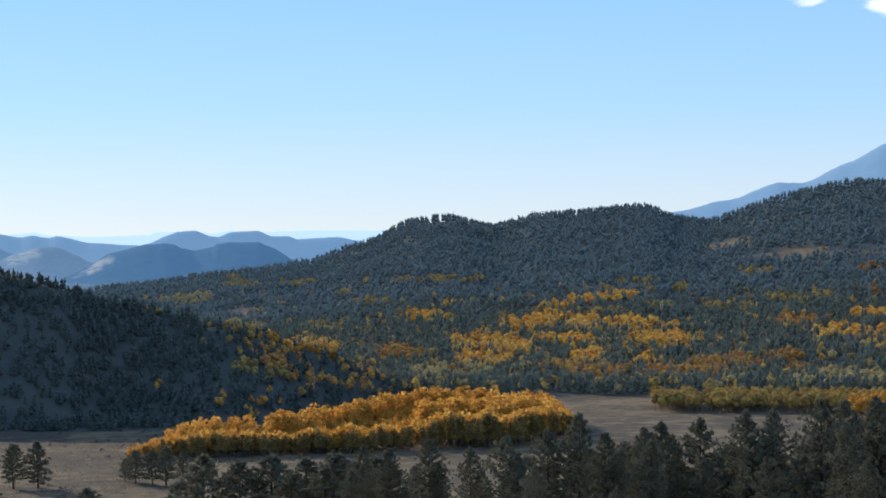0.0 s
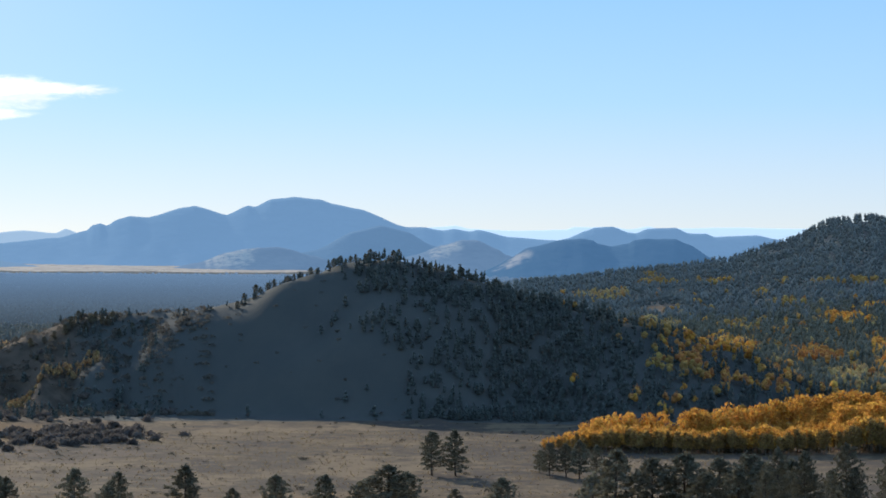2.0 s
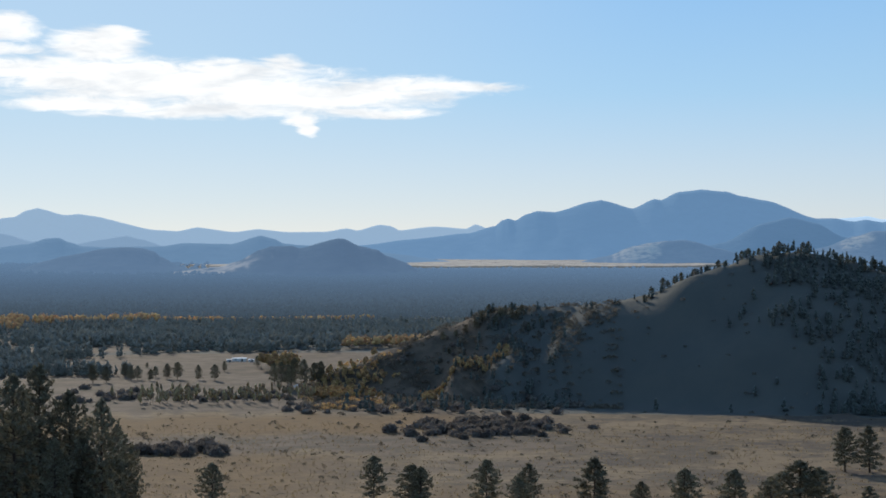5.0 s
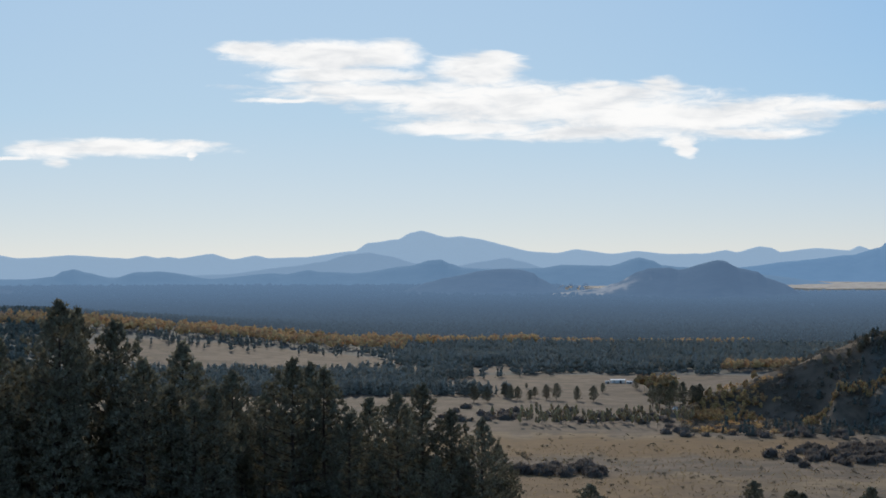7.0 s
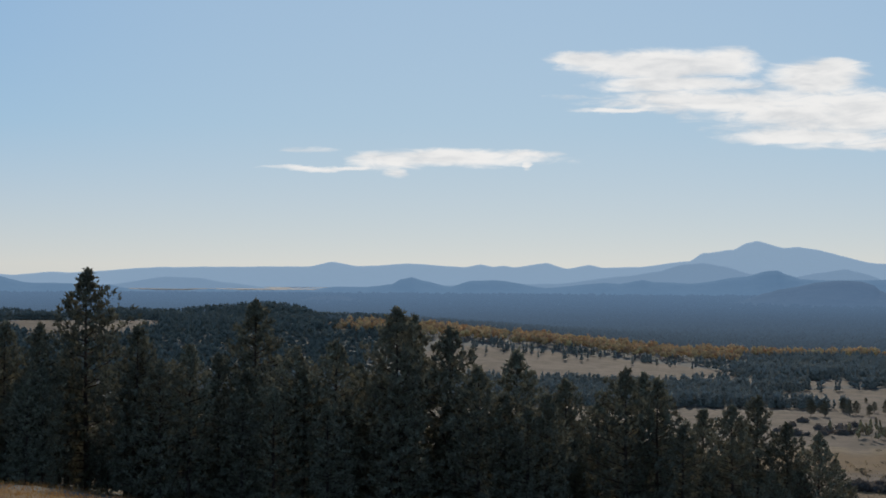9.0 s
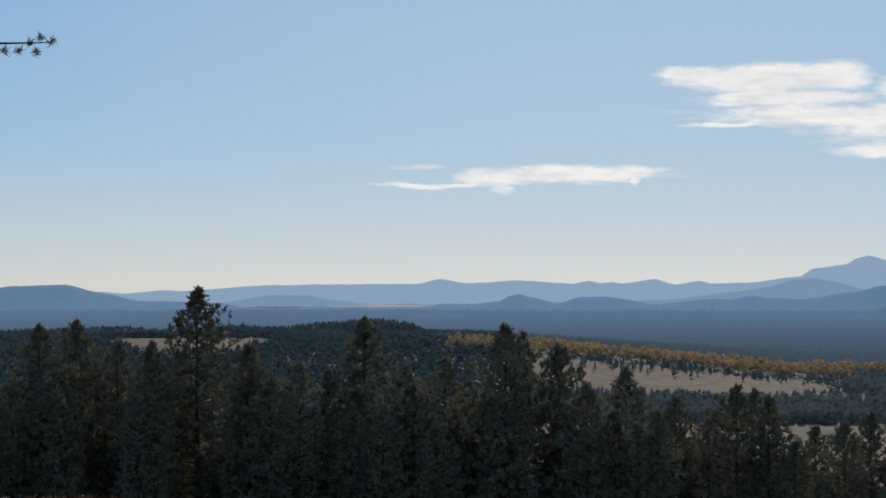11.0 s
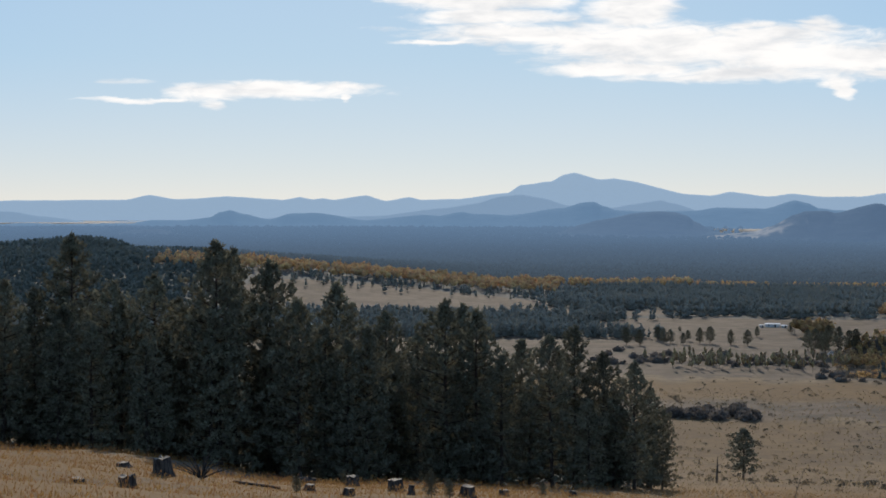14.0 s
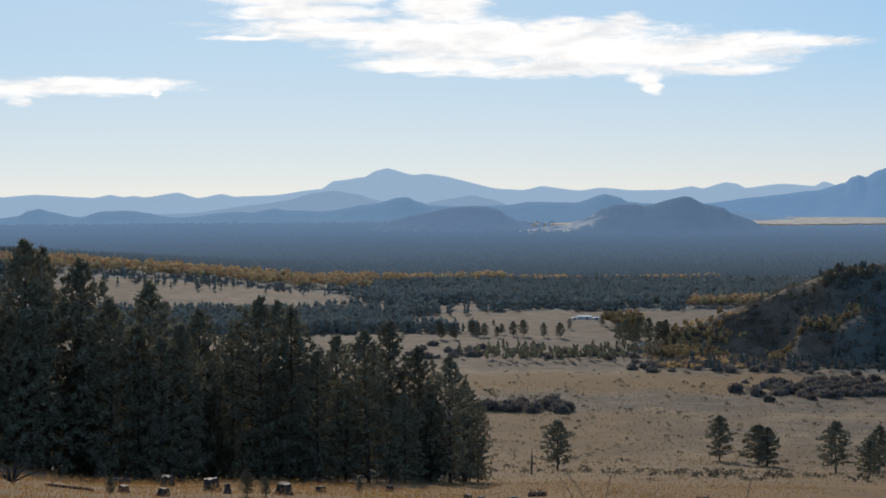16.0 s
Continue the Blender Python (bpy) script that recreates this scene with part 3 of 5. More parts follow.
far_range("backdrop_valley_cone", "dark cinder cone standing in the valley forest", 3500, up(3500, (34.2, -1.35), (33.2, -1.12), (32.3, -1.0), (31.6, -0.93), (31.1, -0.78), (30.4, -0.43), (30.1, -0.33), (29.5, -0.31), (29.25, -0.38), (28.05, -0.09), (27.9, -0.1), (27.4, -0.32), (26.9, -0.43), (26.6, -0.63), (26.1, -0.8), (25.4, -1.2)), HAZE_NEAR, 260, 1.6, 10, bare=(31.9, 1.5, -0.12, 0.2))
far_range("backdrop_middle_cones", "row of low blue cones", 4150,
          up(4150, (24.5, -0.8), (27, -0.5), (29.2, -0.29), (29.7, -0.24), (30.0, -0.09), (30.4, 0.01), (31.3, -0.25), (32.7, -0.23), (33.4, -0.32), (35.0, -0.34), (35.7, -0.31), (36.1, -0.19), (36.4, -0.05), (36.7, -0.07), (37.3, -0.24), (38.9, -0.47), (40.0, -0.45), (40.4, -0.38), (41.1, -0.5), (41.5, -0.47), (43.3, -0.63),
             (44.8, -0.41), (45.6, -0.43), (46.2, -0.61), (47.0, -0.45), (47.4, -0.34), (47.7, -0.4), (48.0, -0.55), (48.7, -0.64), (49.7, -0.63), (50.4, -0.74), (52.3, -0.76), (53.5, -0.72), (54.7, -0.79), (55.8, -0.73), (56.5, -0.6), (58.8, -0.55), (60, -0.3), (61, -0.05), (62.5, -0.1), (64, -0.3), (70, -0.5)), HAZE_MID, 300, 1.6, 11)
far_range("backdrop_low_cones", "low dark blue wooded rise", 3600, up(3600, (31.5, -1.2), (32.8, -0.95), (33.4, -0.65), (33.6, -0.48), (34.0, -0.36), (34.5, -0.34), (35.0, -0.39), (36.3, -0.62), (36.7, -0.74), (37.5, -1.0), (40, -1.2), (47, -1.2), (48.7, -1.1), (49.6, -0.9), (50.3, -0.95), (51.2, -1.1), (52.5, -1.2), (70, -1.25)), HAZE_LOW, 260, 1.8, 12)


# ---------------------------------------------------------------- trees
def part(name, me, material, parent, label=""):
    if isinstance(me, bmesh.types.BMesh):
        data = bpy.data.meshes.new(name)
        me.to_mesh(data)
        me.free()
        me = data
    if not me.materials:
        me.materials.append(material)
    ob = new(name, me)
    ob.parent = parent
    if label:
        ob["label"] = label
    return ob


def tube(path, radii, sides=6):
    """Vertices and four-cornered faces of a tapered tube along a path."""
    path = np.asarray(path, float)
    v, f = [], []
    for k, (p, rad) in enumerate(zip(path, radii)):
        d = path[min(k + 1, len(path) - 1)] - path[max(k - 1, 0)]
        d /= np.linalg.norm(d) + 1e-9
        u = np.cross(d, (0.3, 0.9, 0.1) if abs(d[2]) > 0.8 else (0, 0, 1))
        u /= np.linalg.norm(u) + 1e-9
        w = np.cross(d, u)
        for s in range(sides):
            a = 6.2832 * s / sides
            v.append(p + rad * (u * math.cos(a) + w * math.sin(a)))
        if k:
            for s in range(sides):
                s2 = (s + 1) % sides
                f.append((len(v) - 2 * sides + s, len(v) - 2 * sides + s2, len(v) - sides + s2, len(v) - sides + s))
    return np.array(v), np.array(f)


def join(pieces):
    verts, faces, at = [], [], 0
    for v, f in pieces:
        verts.append(v)
        faces.append(f + at)
        at += len(v)
    return np.concatenate(verts), np.concatenate(faces)


def blades(centres, outward, count, length, width, g, droop=0.0, loose=0.3):
    """Sprays of narrow leaf triangles round each centre."""
    n = len(centres)
    d = g.normal(size=(n, count, 3)) * 0.75 + outward[:, None, :] * 0.9
    d[..., 2] += 0.25 - droop
    d /= np.linalg.norm(d, axis=-1, keepdims=True)
    side = np.cross(d, g.normal(size=d.shape))
    side /= np.linalg.norm(side, axis=-1, keepdims=True) + 1e-9
    c = centres[:, None, :] + g.normal(size=d.shape) * length * loose
    ln = length * g.uniform(0.7, 1.25, size=(n, count, 1))
    wd = width * g.uniform(0.7, 1.3, size=(n, count, 1))
    tri = np.stack([c - side * wd, c + side * wd, c + d * ln], 2)
    v = tri.reshape(-1, 3)
    return v, np.arange(len(v)).reshape(-1, 3)


def pine_thing(seed, tall, limbs, tufts, count, length, width, spread=0.4, bare=0.14):
    """A ponderosa pine: tapered trunk with upswept limbs, and a broad crown of rounded needle clumps with gaps."""
    g = np.random.default_rng(seed)
    bend = g.normal(size=2) * 0.012 * tall
    zs = np.linspace(-0.6, tall * 0.97, 9)
    axis = np.stack([bend[0] * np.sin(zs / tall * 2.4), bend[1] * np.sin(zs / tall * 2.0), zs], -1)
    pieces = [tube(axis, 0.015 * tall * (1 - np.linspace(0, 0.93, 9)) + 0.02, 8)]
    centres, outs = [], []
    turn = g.uniform(0, 6.28)
    lopsided = g.uniform(0, 6.28)
    for k in range(limbs):
        f = bare + (0.97 - bare) * (max(k + g.uniform(-0.4, 0.4), 0.0) / limbs) ** 0.9
        f = min(max(f, bare), 0.97)
        turn += 2.4 + g.uniform(-0.5, 0.5)
        reach = min(1.38 * spread * (1.005 - f) ** 1.12, 0.45 * spread) * tall * g.uniform(0.6, 1.1) * (1 + 0.16 * math.cos(turn - lopsided))
        root = np.array([np.interp(f * tall, zs, axis[:, 0]), np.interp(f * tall, zs, axis[:, 1]), f * tall])
        lift = -0.2 + 1.0 * f + g.uniform(-0.15, 0.2)
        way = np.array([math.cos(turn), math.sin(turn), lift * 0.6])
        tip = root + way * reach + np.array([0, 0, 0.12 * reach])
        elbow = root + way * reach * 0.55
        pieces.append(tube([root, elbow, tip], [0.018 * reach + 0.02, 0.012 * reach + 0.012, 0.01], 3))
        across = np.array([-math.sin(turn), math.cos(turn), 0.0])
        many = max(4, round(tufts * (0.45 + 0.9 * reach / (0.2 * tall))))
        for j in range(many):
            q = 1.0 - 0.85 * max(j - 2, 0) / (many - 2)
            c = (root + (elbow - root) * q / 0.55 if q < 0.55 else elbow + (tip - elbow) * (q - 0.55) / 0.45)
            if j < 3:
                c = c + g.normal(size=3) * 0.1 * reach
            c = c + across * g.normal() * 0.19 * reach * (1.25 - 0.5 * q) + np.array([0, 0, g.uniform(-0.03, 0.1) * reach])
            centres.append(c)
            outs.append(np.array([way[0] * 0.3, way[1] * 0.3, 0.4]))
    for k in range(7):
        centres.append(axis[-1] + np.array([g.normal() * 0.05, g.normal() * 0.05, 0.011 * tall * k - 1.1]))
        outs.append(np.array([0, 0, 0.6]))
    tree = new("pine_tree")
    part("trunk", mesh_from("trunk", *join(pieces)), BARK, tree, "dark furrowed trunk with thin limbs")
    v, f = blades(np.array(centres), np.array(outs), count, length, width, g)
    part("crown", mesh_from("crown", v, f, False), PINE, tree)
    return tree


def ball(g, uneven=0.25):
    """A rough ball of twenty triangles."""
    p = (1 + 5 ** 0.5) / 2
    v = np.array([(-1, p, 0), (1, p, 0), (-1, -p, 0), (1, -p, 0), (0, -1, p), (0, 1, p), (0, -1, -p), (0, 1, -p), (p, 0, -1), (p, 0, 1), (-p, 0, -1), (-p, 0, 1)]) / 1.9
    f = np.array([(0, 11, 5), (0, 5, 1), (0, 1, 7), (0, 7, 10), (0, 10, 11), (1, 5, 9), (5, 11, 4), (11, 10, 2), (10, 7, 6), (7, 1, 8), (3, 9, 4), (3, 4, 2), (3, 2, 6), (3, 6, 8), (3, 8, 9), (4, 9, 5), (2, 4, 11), (6, 2, 10), (8, 6, 7), (9, 8, 1)])
    return v * g.uniform(1 - uneven, 1 + uneven, (12, 1)), f[:, ::1]


def conifer_shape(g, tiers=3, sides=6, wide=0.17, feathers=0):
    """Small ponderosa pine, one unit tall: a few overlapping uneven drops of foliage."""
    v, f = [], []
    for k in range(tiers):
        q = k / max(tiers, 1)
        low, top = 0.06 + 0.72 * q, min(1.0, 0.06 + 0.72 * q + 0.56 - 0.05 * tiers + 0.1 * g.uniform(-1, 1))
        top = 1.0 if k == tiers - 1 else top
        rad = wide * (1 - 0.62 * q)
        cx, cy = g.normal(size=2) * 0.025
        at = len(v)
        v.append((cx, cy, top))
        v.append((cx, cy, low + 0.02))
        turn = g.uniform(0, 6.28)
        for s in range(sides):
            a = turn + 6.2832 * (s + g.uniform(-0.25, 0.25)) / sides
            u = rad * g.uniform(0.65, 1.25)
            v.append((cx + u * math.cos(a), cy + u * math.sin(a), low + (top - low) * g.uniform(0.15, 0.42)))
        for s in range(sides):
            a, b2 = at + 2 + s, at + 2 + (s + 1) % sides
            f += [(at, a, b2), (at + 1, b2, a)]
    v, f = np.array(v), np.array(f)
    if feathers:
        a, h = g.uniform(0, 6.28, feathers), g.uniform(0.12, 0.95, feathers)
        w = wide * (1.08 - h) * g.uniform(0.7, 1.0, feathers)
        c = np.stack([w * np.cos(a), w * np.sin(a), h], -1)
        return join([(v * [0.88, 0.88, 1.0], f), blades(c, np.stack([np.cos(a), np.sin(a), 0.1 + 0 * a], -1), 1, 0.13, 0.05, g, 0.1, 0.2)])
    return v, f


def aspen_shape(g, clumps=4):
    """Aspen crown, one unit tall: a rounded upright heap of leaf masses."""
    pieces = []
    for k in range(clumps):
        v, f = ball(g, 0.36)
        z = 0.52 + 0.32 * k / max(clumps - 1, 1)
        a, off = g.uniform(0, 6.28), (0.10 if k < clumps - 1 else 0.03)
        size = np.array([0.17, 0.17, 0.19]) * (1.0 if k < clumps - 1 else 0.85) * g.uniform(0.85, 1.15)
        pieces.append((v * size + np.array([off * math.cos(a), off * math.sin(a), z]), f))
    return join(pieces)


def leafy_aspen_shape(g, clumps=4, sprays=7):
    """Aspen, one unit tall: a rounded upright heap of leaf masses with loose sprays along its edge."""
    heap = aspen_shape(g, clumps)
    a, h = g.uniform(0, 6.28, sprays), np.linspace(0.42, 0.98, sprays) + g.uniform(-0.03, 0.03, sprays)
    w = 0.2 * np.sqrt(np.clip(1 - ((h - 0.62) / 0.38) ** 2, 0.04, 1)) * g.uniform(0.8, 1.1, sprays)
    c = np.stack([w * np.cos(a), w * np.sin(a), h], -1)
    return join([heap, blades(c, np.stack([np.cos(a), np.sin(a), 0.5 + 0 * a], -1) * 0.8, 2, 0.10, 0.04, g, 0.1, 0.3)])


def grove_aspen_shape(g, sprays=24):
    """Aspen of a thick grove, one unit tall: thin leaf sprays over a narrow upright crown."""
    v, f = ball(g, 0.4)
    heart = (v * np.array([0.08, 0.08, 0.2]) + np.array([0, 0, 0.58]), f)
    a, h = g.uniform(0, 6.28, sprays), np.linspace(0.32, 0.97, sprays) + g.uniform(-0.03, 0.03, sprays)
    w = 0.18 * np.sqrt(np.clip(1 - ((h - 0.6) / 0.4) ** 2, 0.05, 1)) * g.uniform(0.6, 1.15, sprays)
    c = np.stack([w * np.cos(a), w * np.sin(a), h], -1)
    leaves = blades(c, np.stack([np.cos(a), np.sin(a), 0.3 + 0 * a], -1) * 0.8, 3, 0.11, 0.05, g, 0.1, 0.3)
    return join([heart, leaves])


def stem_shape():
    v, f = tube([(0, 0, -0.04), (0.01, 0, 0.5)], [0.014, 0.008], 3)
    return v, np.concatenate([f[:, [0, 1, 2]], f[:, [0, 2, 3]]])


def willow_shape(g, sprays=36, solid=True):
    """A rounded leafless willow: many short twig sprays over a dome."""
    a, h = g.uniform(0, 6.28, sprays), g.uniform(0.05, 1, sprays)
    w = np.sqrt(1.02 - h * h) * g.uniform(0.6, 1.1, sprays)
    lob = 1 + 0.25 * np.sin(a * 3 + g.uniform(0, 6))
    c = np.stack([w * lob * np.cos(a) * 0.85, w * lob * np.sin(a) * 0.85, h * 0.62], -1)
    if not solid:
        return blades(c, c * [0.8, 0.8, 1.2], 3, 0.30, 0.16, g, 0.0, 0.35)
    v, f = ball(g, 0.3)
    return join([(v * [0.72, 0.72, 0.46] + [0, 0, 0.22], f), blades(c, c * [0.8, 0.8, 1.2], 3, 0.30, 0.16, g, 0.0, 0.35)])


def scatter(name, label, category, shapes, places, sizes, material, stems=None, stem_material=None, widen=1.0, kind="stuff"):
    """Countless small plants as one thing: each a turned and scaled copy of one of a few shapes."""
    x, y, z = places
    n = len(x)
    which, turn = rng.integers(0, len(shapes), n), rng.uniform(0, 6.28, n)
    fat = sizes * widen * rng.uniform(0.8, 1.25, n)
    pieces, mats, at = [], [], 0
    verts, faces = [], []

    def lay(sv, sf, pick, slot):
        nonlocal at
        if not len(pick):
            return
        c, s = np.cos(turn[pick])[:, None], np.sin(turn[pick])[:, None]
        px = (sv[None, :, 0] * c - sv[None, :, 1] * s) * fat[pick][:, None] + x[pick][:, None]
        py = (sv[None, :, 0] * s + sv[None, :, 1] * c) * fat[pick][:, None] + y[pick][:, None]
        pz = sv[None, :, 2] * sizes[pick][:, None] + z[pick][:, None]
        verts.append(np.stack([px, py, pz], -1).reshape(-1, 3))
        faces.append((sf[None] + (np.arange(len(pick)) * len(sv))[:, None, None]).reshape(-1, 3) + at)
        mats.append(np.full(len(pick) * len(sf), slot))
        at += len(pick) * len(sv)

    for k, (sv, sf) in enumerate(shapes):
        lay(sv, sf, np.nonzero(which == k)[0], 0)
    if stems is not None:
        lay(*stems, np.arange(n), 1)
    me = mesh_from(name, np.concatenate(verts), np.concatenate(faces), True, np.concatenate(mats))
    me.materials.append(material)
    if stems is not None:
        me.materials.append(stem_material)
    return tagged(new(name, me), label, category, kind=kind)


def sow(b0, b1, r0, r1, spacing, keep=None):
    """Random places over a stretch of the land."""
    n = int(radians(b1 - b0) * (r1 ** 2 - r0 ** 2) / 2 / spacing ** 2)
    b, r = rng.uniform(b0, b1, n), np.sqrt(rng.uniform(r0 ** 2, r1 ** 2, n))
    if keep is not None:
        ok = rng.uniform(0, 1, n) < keep(b, r)
        b, r = b[ok], r[ok]
    return b, r


g0 = np.random.default_rng(21)
CONIFERS = [conifer_shape(g0, 3, 5, 0.18, 14) for _ in range(9)]
CONIFERS_FAR = [conifer_shape(g0, 2, 5, 0.2, 10) for _ in range(8)]
CANOPY = [conifer_shape(g0, 1, 6, 0.32) for _ in range(8)]
ASPENS = [aspen_shape(g0, 3) for _ in range(9)]
GROVE_ASPENS = [grove_aspen_shape(g0) for _ in range(9)]
LEAFY_ASPENS = [leafy_aspen_shape(g0) for _ in range(9)]
WILLOWS = [willow_shape(g0) for _ in range(7)]
LOW_BUSHES = [willow_shape(g0, 15, False) for _ in range(7)]
STEM = stem_shape()


# stands of aspen on the long slope: bearing, dip of the crowns, half width, half depth
GOLD_STANDS = [(5.22, -2.59, 0.43, 0.1), (4.11, -2.88, 0.86, 0.15), (3.35, -3.04, 0.34, 0.12), (-1.45, -2.88, 1.29, 0.29), (-1.27, -3.39, 1.2, 0.24), (-2.48, -2.37, 0.77, 0.21), (-3.34, -2.12, 0.69, 0.24), (-4.36, -2.3, 1.03, 0.26),
               (-5.89, -2.36, 0.77, 0.24), (-6.99, -2.4, 0.17, 0.12), (-6.48, -2.82, 1.2, 0.22), (-3.67, -2.81, 1.03, 0.15), (-2.3, -3.01, 0.69, 0.24), (-4.18, -3.36, 0.6, 0.29), (-6.05, -3.41, 0.51, 0.17), (-11.74, -2.57, 0.77, 0.24),
               (-12.81, -2.02, 0.69, 0.15), (-13.08, -2.62, 0.43, 0.26), (-4.54, -1.58, 1.03, 0.1), (-5.56, -1.47, 0.77, 0.09), (-3.43, -1.73, 0.6, 0.1), (0.46, -2.06, 0.72, 0.14), (-0.36, -1.64, 0.41, 0.14)]
THIN_STANDS = [(6.31, -0.84, 0.26, 0.07), (6.05, -1.06, 0.69, 0.07), (4.52, -1.03, 0.69, 0.09), (2.47, -0.96, 0.34, 0.09), (1.1, -0.96, 0.51, 0.07), (-0.1, -0.95, 0.77, 0.1), (-1.12, -0.91, 0.34, 0.09), (2.99, -1.34, 0.24, 0.14),
               (2.22, -1.62, 0.48, 0.09), (3.6, -2.35, 0.48, 0.15), (2.96, -2.16, 0.14, 0.09), (-1.88, -2.11, 0.21, 0.09), (-5.9, -1.06, 0.69, 0.09), (-4.37, -1.31, 0.26, 0.07), (-5.14, -1.25, 0.51, 0.09), (-4.7, -1.96, 0.86, 0.07),
               (-3.0, -1.87, 0.34, 0.07), (-9.44, -0.75, 0.6, 0.12), (-8.26, -1.81, 0.51, 0.09), (-9.1, -1.81, 0.21, 0.1), (-6.57, -1.8, 0.43, 0.09), (-7.25, -1.26, 0.34, 0.07), (-10.43, -1.58, 0.77, 0.15), (-11.34, -1.52, 0.34, 0.1)]
RUSTY_STANDS = [(3.95, -3.85, 0.69, 0.34), (2.5, -3.92, 0.6, 0.33), (1.47, -3.15, 0.94, 0.17), (-4.69, -3.84, 1.2, 0.24), (-3.33, -3.57, 0.34, 0.1), (-6.89, -3.76, 0.69, 0.22), (-8.91, -3.5, 0.6, 0.24), (-7.91, -3.67, 0.69, 0.27),
                (-10.41, -3.38, 0.43, 0.26), (-10.91, -3.58, 0.21, 0.17), (-10.59, -2.24, 0.86, 0.17), (4.88, -3.16, 1.03, 0.3), (-12.9, -0.69, 0.51, 0.1), (-12.08, -1.07, 0.14, 0.09)]
TURNING_STANDS = [(7.58, -1.47, 1.03, 0.17), (6.15, -2.43, 0.77, 0.31), (5.06, -3.75, 0.43, 0.29), (0.1, -3.81, 0.72, 0.29), (-0.76, -3.73, 0.69, 0.21), (-12.06, -3.91, 1.2, 0.24), (-10.58, -3.92, 0.26, 0.24), (5.57, -3.4, 1.0, 0.4)]


def tree_kinds(b, r):
    """For each place on the slope: 0 pine, 1 golden, 2 thin gold, 3 rusty, 4 turning aspen."""
    x, y, z = spot(b, r)
    e = np.degrees(np.arctan2(z + 6.5 - EYE, r))
    ragged = 0.45 * waves(b * 20, r, 40, 31) + 0.4 * waves(b * 20, r, 17, 33)
    kind, best = np.zeros(len(b), int), np.zeros(len(b))
    for k, stands, share in ((1, GOLD_STANDS, 0.92), (2, THIN_STANDS, 0.8), (3, RUSTY_STANDS, 0.88), (4, TURNING_STANDS, 0.7)):
        near = np.full(len(b), -9.0)
        for pb, pe, wb, we in stands:
            near = np.maximum(near, 1 - ((b - pb) / wb) ** 2 - ((e - pe) / (0.9 * we + 0.01)) ** 2)
        p = share * smooth(-0.1, 0.45, near + ragged)
        won = (p > best) & (rng.uniform(0, 1, len(b)) < p)
        kind[won], best[won] = k, p[won]
    stray = (kind == 0) & (rng.uniform(0, 1, len(b)) < (0.035 * smooth(-0.9, -1.6, e) + 0.09 * smooth(-2.2, -2.8, e) * smooth(6.9, 5.6, b)) * smooth(12.5, 8, b))
    kind[stray] = rng.integers(1, 5, stray.sum())
    return kind


KINDS = {1: ("golden_aspen_woods", "bright golden autumn aspens among the pines", ASPEN_SLOPE), 2: ("thin_aspen_woods", "scattered dull golden aspens on the upper slope", ASPEN_OLIVE),
         3: ("rusty_aspen_woods", "rusty orange autumn aspens among the pines", ASPEN_RED), 4: ("turning_aspen_woods", "yellow green aspens just turning", ASPEN_GREEN)}

# pine and aspen woods on the long slope
b, r = sow(-16, 13, 1125, 1900, 5.9, lambda b, r: (1 - clearings(b, r)) * 0.95 * smooth(1125, 1150, r - 90 * smooth(4.5, 6.5, b) + 14 * np.sin(b * 2.1)) * smooth(1900, 1640, r))
b2, r2 = sow(-16, 14, 1640, 2680, 8.8, lambda b, r: (1 - clearings(b, r)) * smooth(1620, 1900, r))
kind, kind2 = tree_kinds(b, r), tree_kinds(b2, r2)
scatter("slope_pine_woods", "dense dark green pine woods covering the long slope", "forest", CONIFERS, spot(b[kind == 0], r[kind == 0]), rng.uniform(7.5, 13.5, (kind == 0).sum()), PINE_MID, widen=1.1)
scatter("ridge_pine_woods", "dark pine woods on the upper slope and ridge", "forest", CONIFERS_FAR, spot(b2[kind2 == 0], r2[kind2 == 0]), rng.uniform(8, 12.5, (kind2 == 0).sum()), PINE_HAZY_RIDGE, widen=1.4)
ab, ar, ak = np.concatenate([b, b2]), np.concatenate([r, r2]), np.concatenate([kind, kind2])
for k, (name, label, mat) in KINDS.items():
    m = ak == k
    scatter(name, label, "forest", LEAFY_ASPENS, spot(ab[m], ar[m]), rng.uniform(7, 11, m.sum()), mat, STEM, ASPEN_BARK, 1.25)

# woods on the cinder hill
hill_keep = lambda b, r: (crest(b, DARK_HILL) > 6) * np.clip(smooth(20.5, 17.5, b) + 0.07 * (b < 28) + 0.14 * smooth(20.8, 22.5, b) * smooth(26.4, 25, b) + 0.6 * smooth(20.5, 21.5, b) * smooth(24.5, 23.5, b) * (r > 1075), 0, 1) * np.where((r > 1080) & (b > 13.4), 0.3, 1) * np.where((r < 1075) & (b > 11.5) & (b < 21), 0.004 + 0.996 * smooth(16.0, 12.2, b - 0.016 * (r - 1015) + 1.3 * waves(b * 18, r, 55, 95)), 1)
b, r = sow(7, 28.5, 955, 1240, 4.0, lambda b, r: hill_keep(b, r) * smooth(7, 9.5, b))
leaf = (rng.uniform(0, 1, len(b)) < 0.5 * smooth(10.0, 7, b) * smooth(1085, 1130, r))
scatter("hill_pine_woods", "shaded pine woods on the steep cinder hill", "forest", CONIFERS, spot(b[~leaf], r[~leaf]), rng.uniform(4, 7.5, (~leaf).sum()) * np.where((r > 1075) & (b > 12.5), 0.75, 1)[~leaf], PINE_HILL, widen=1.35)
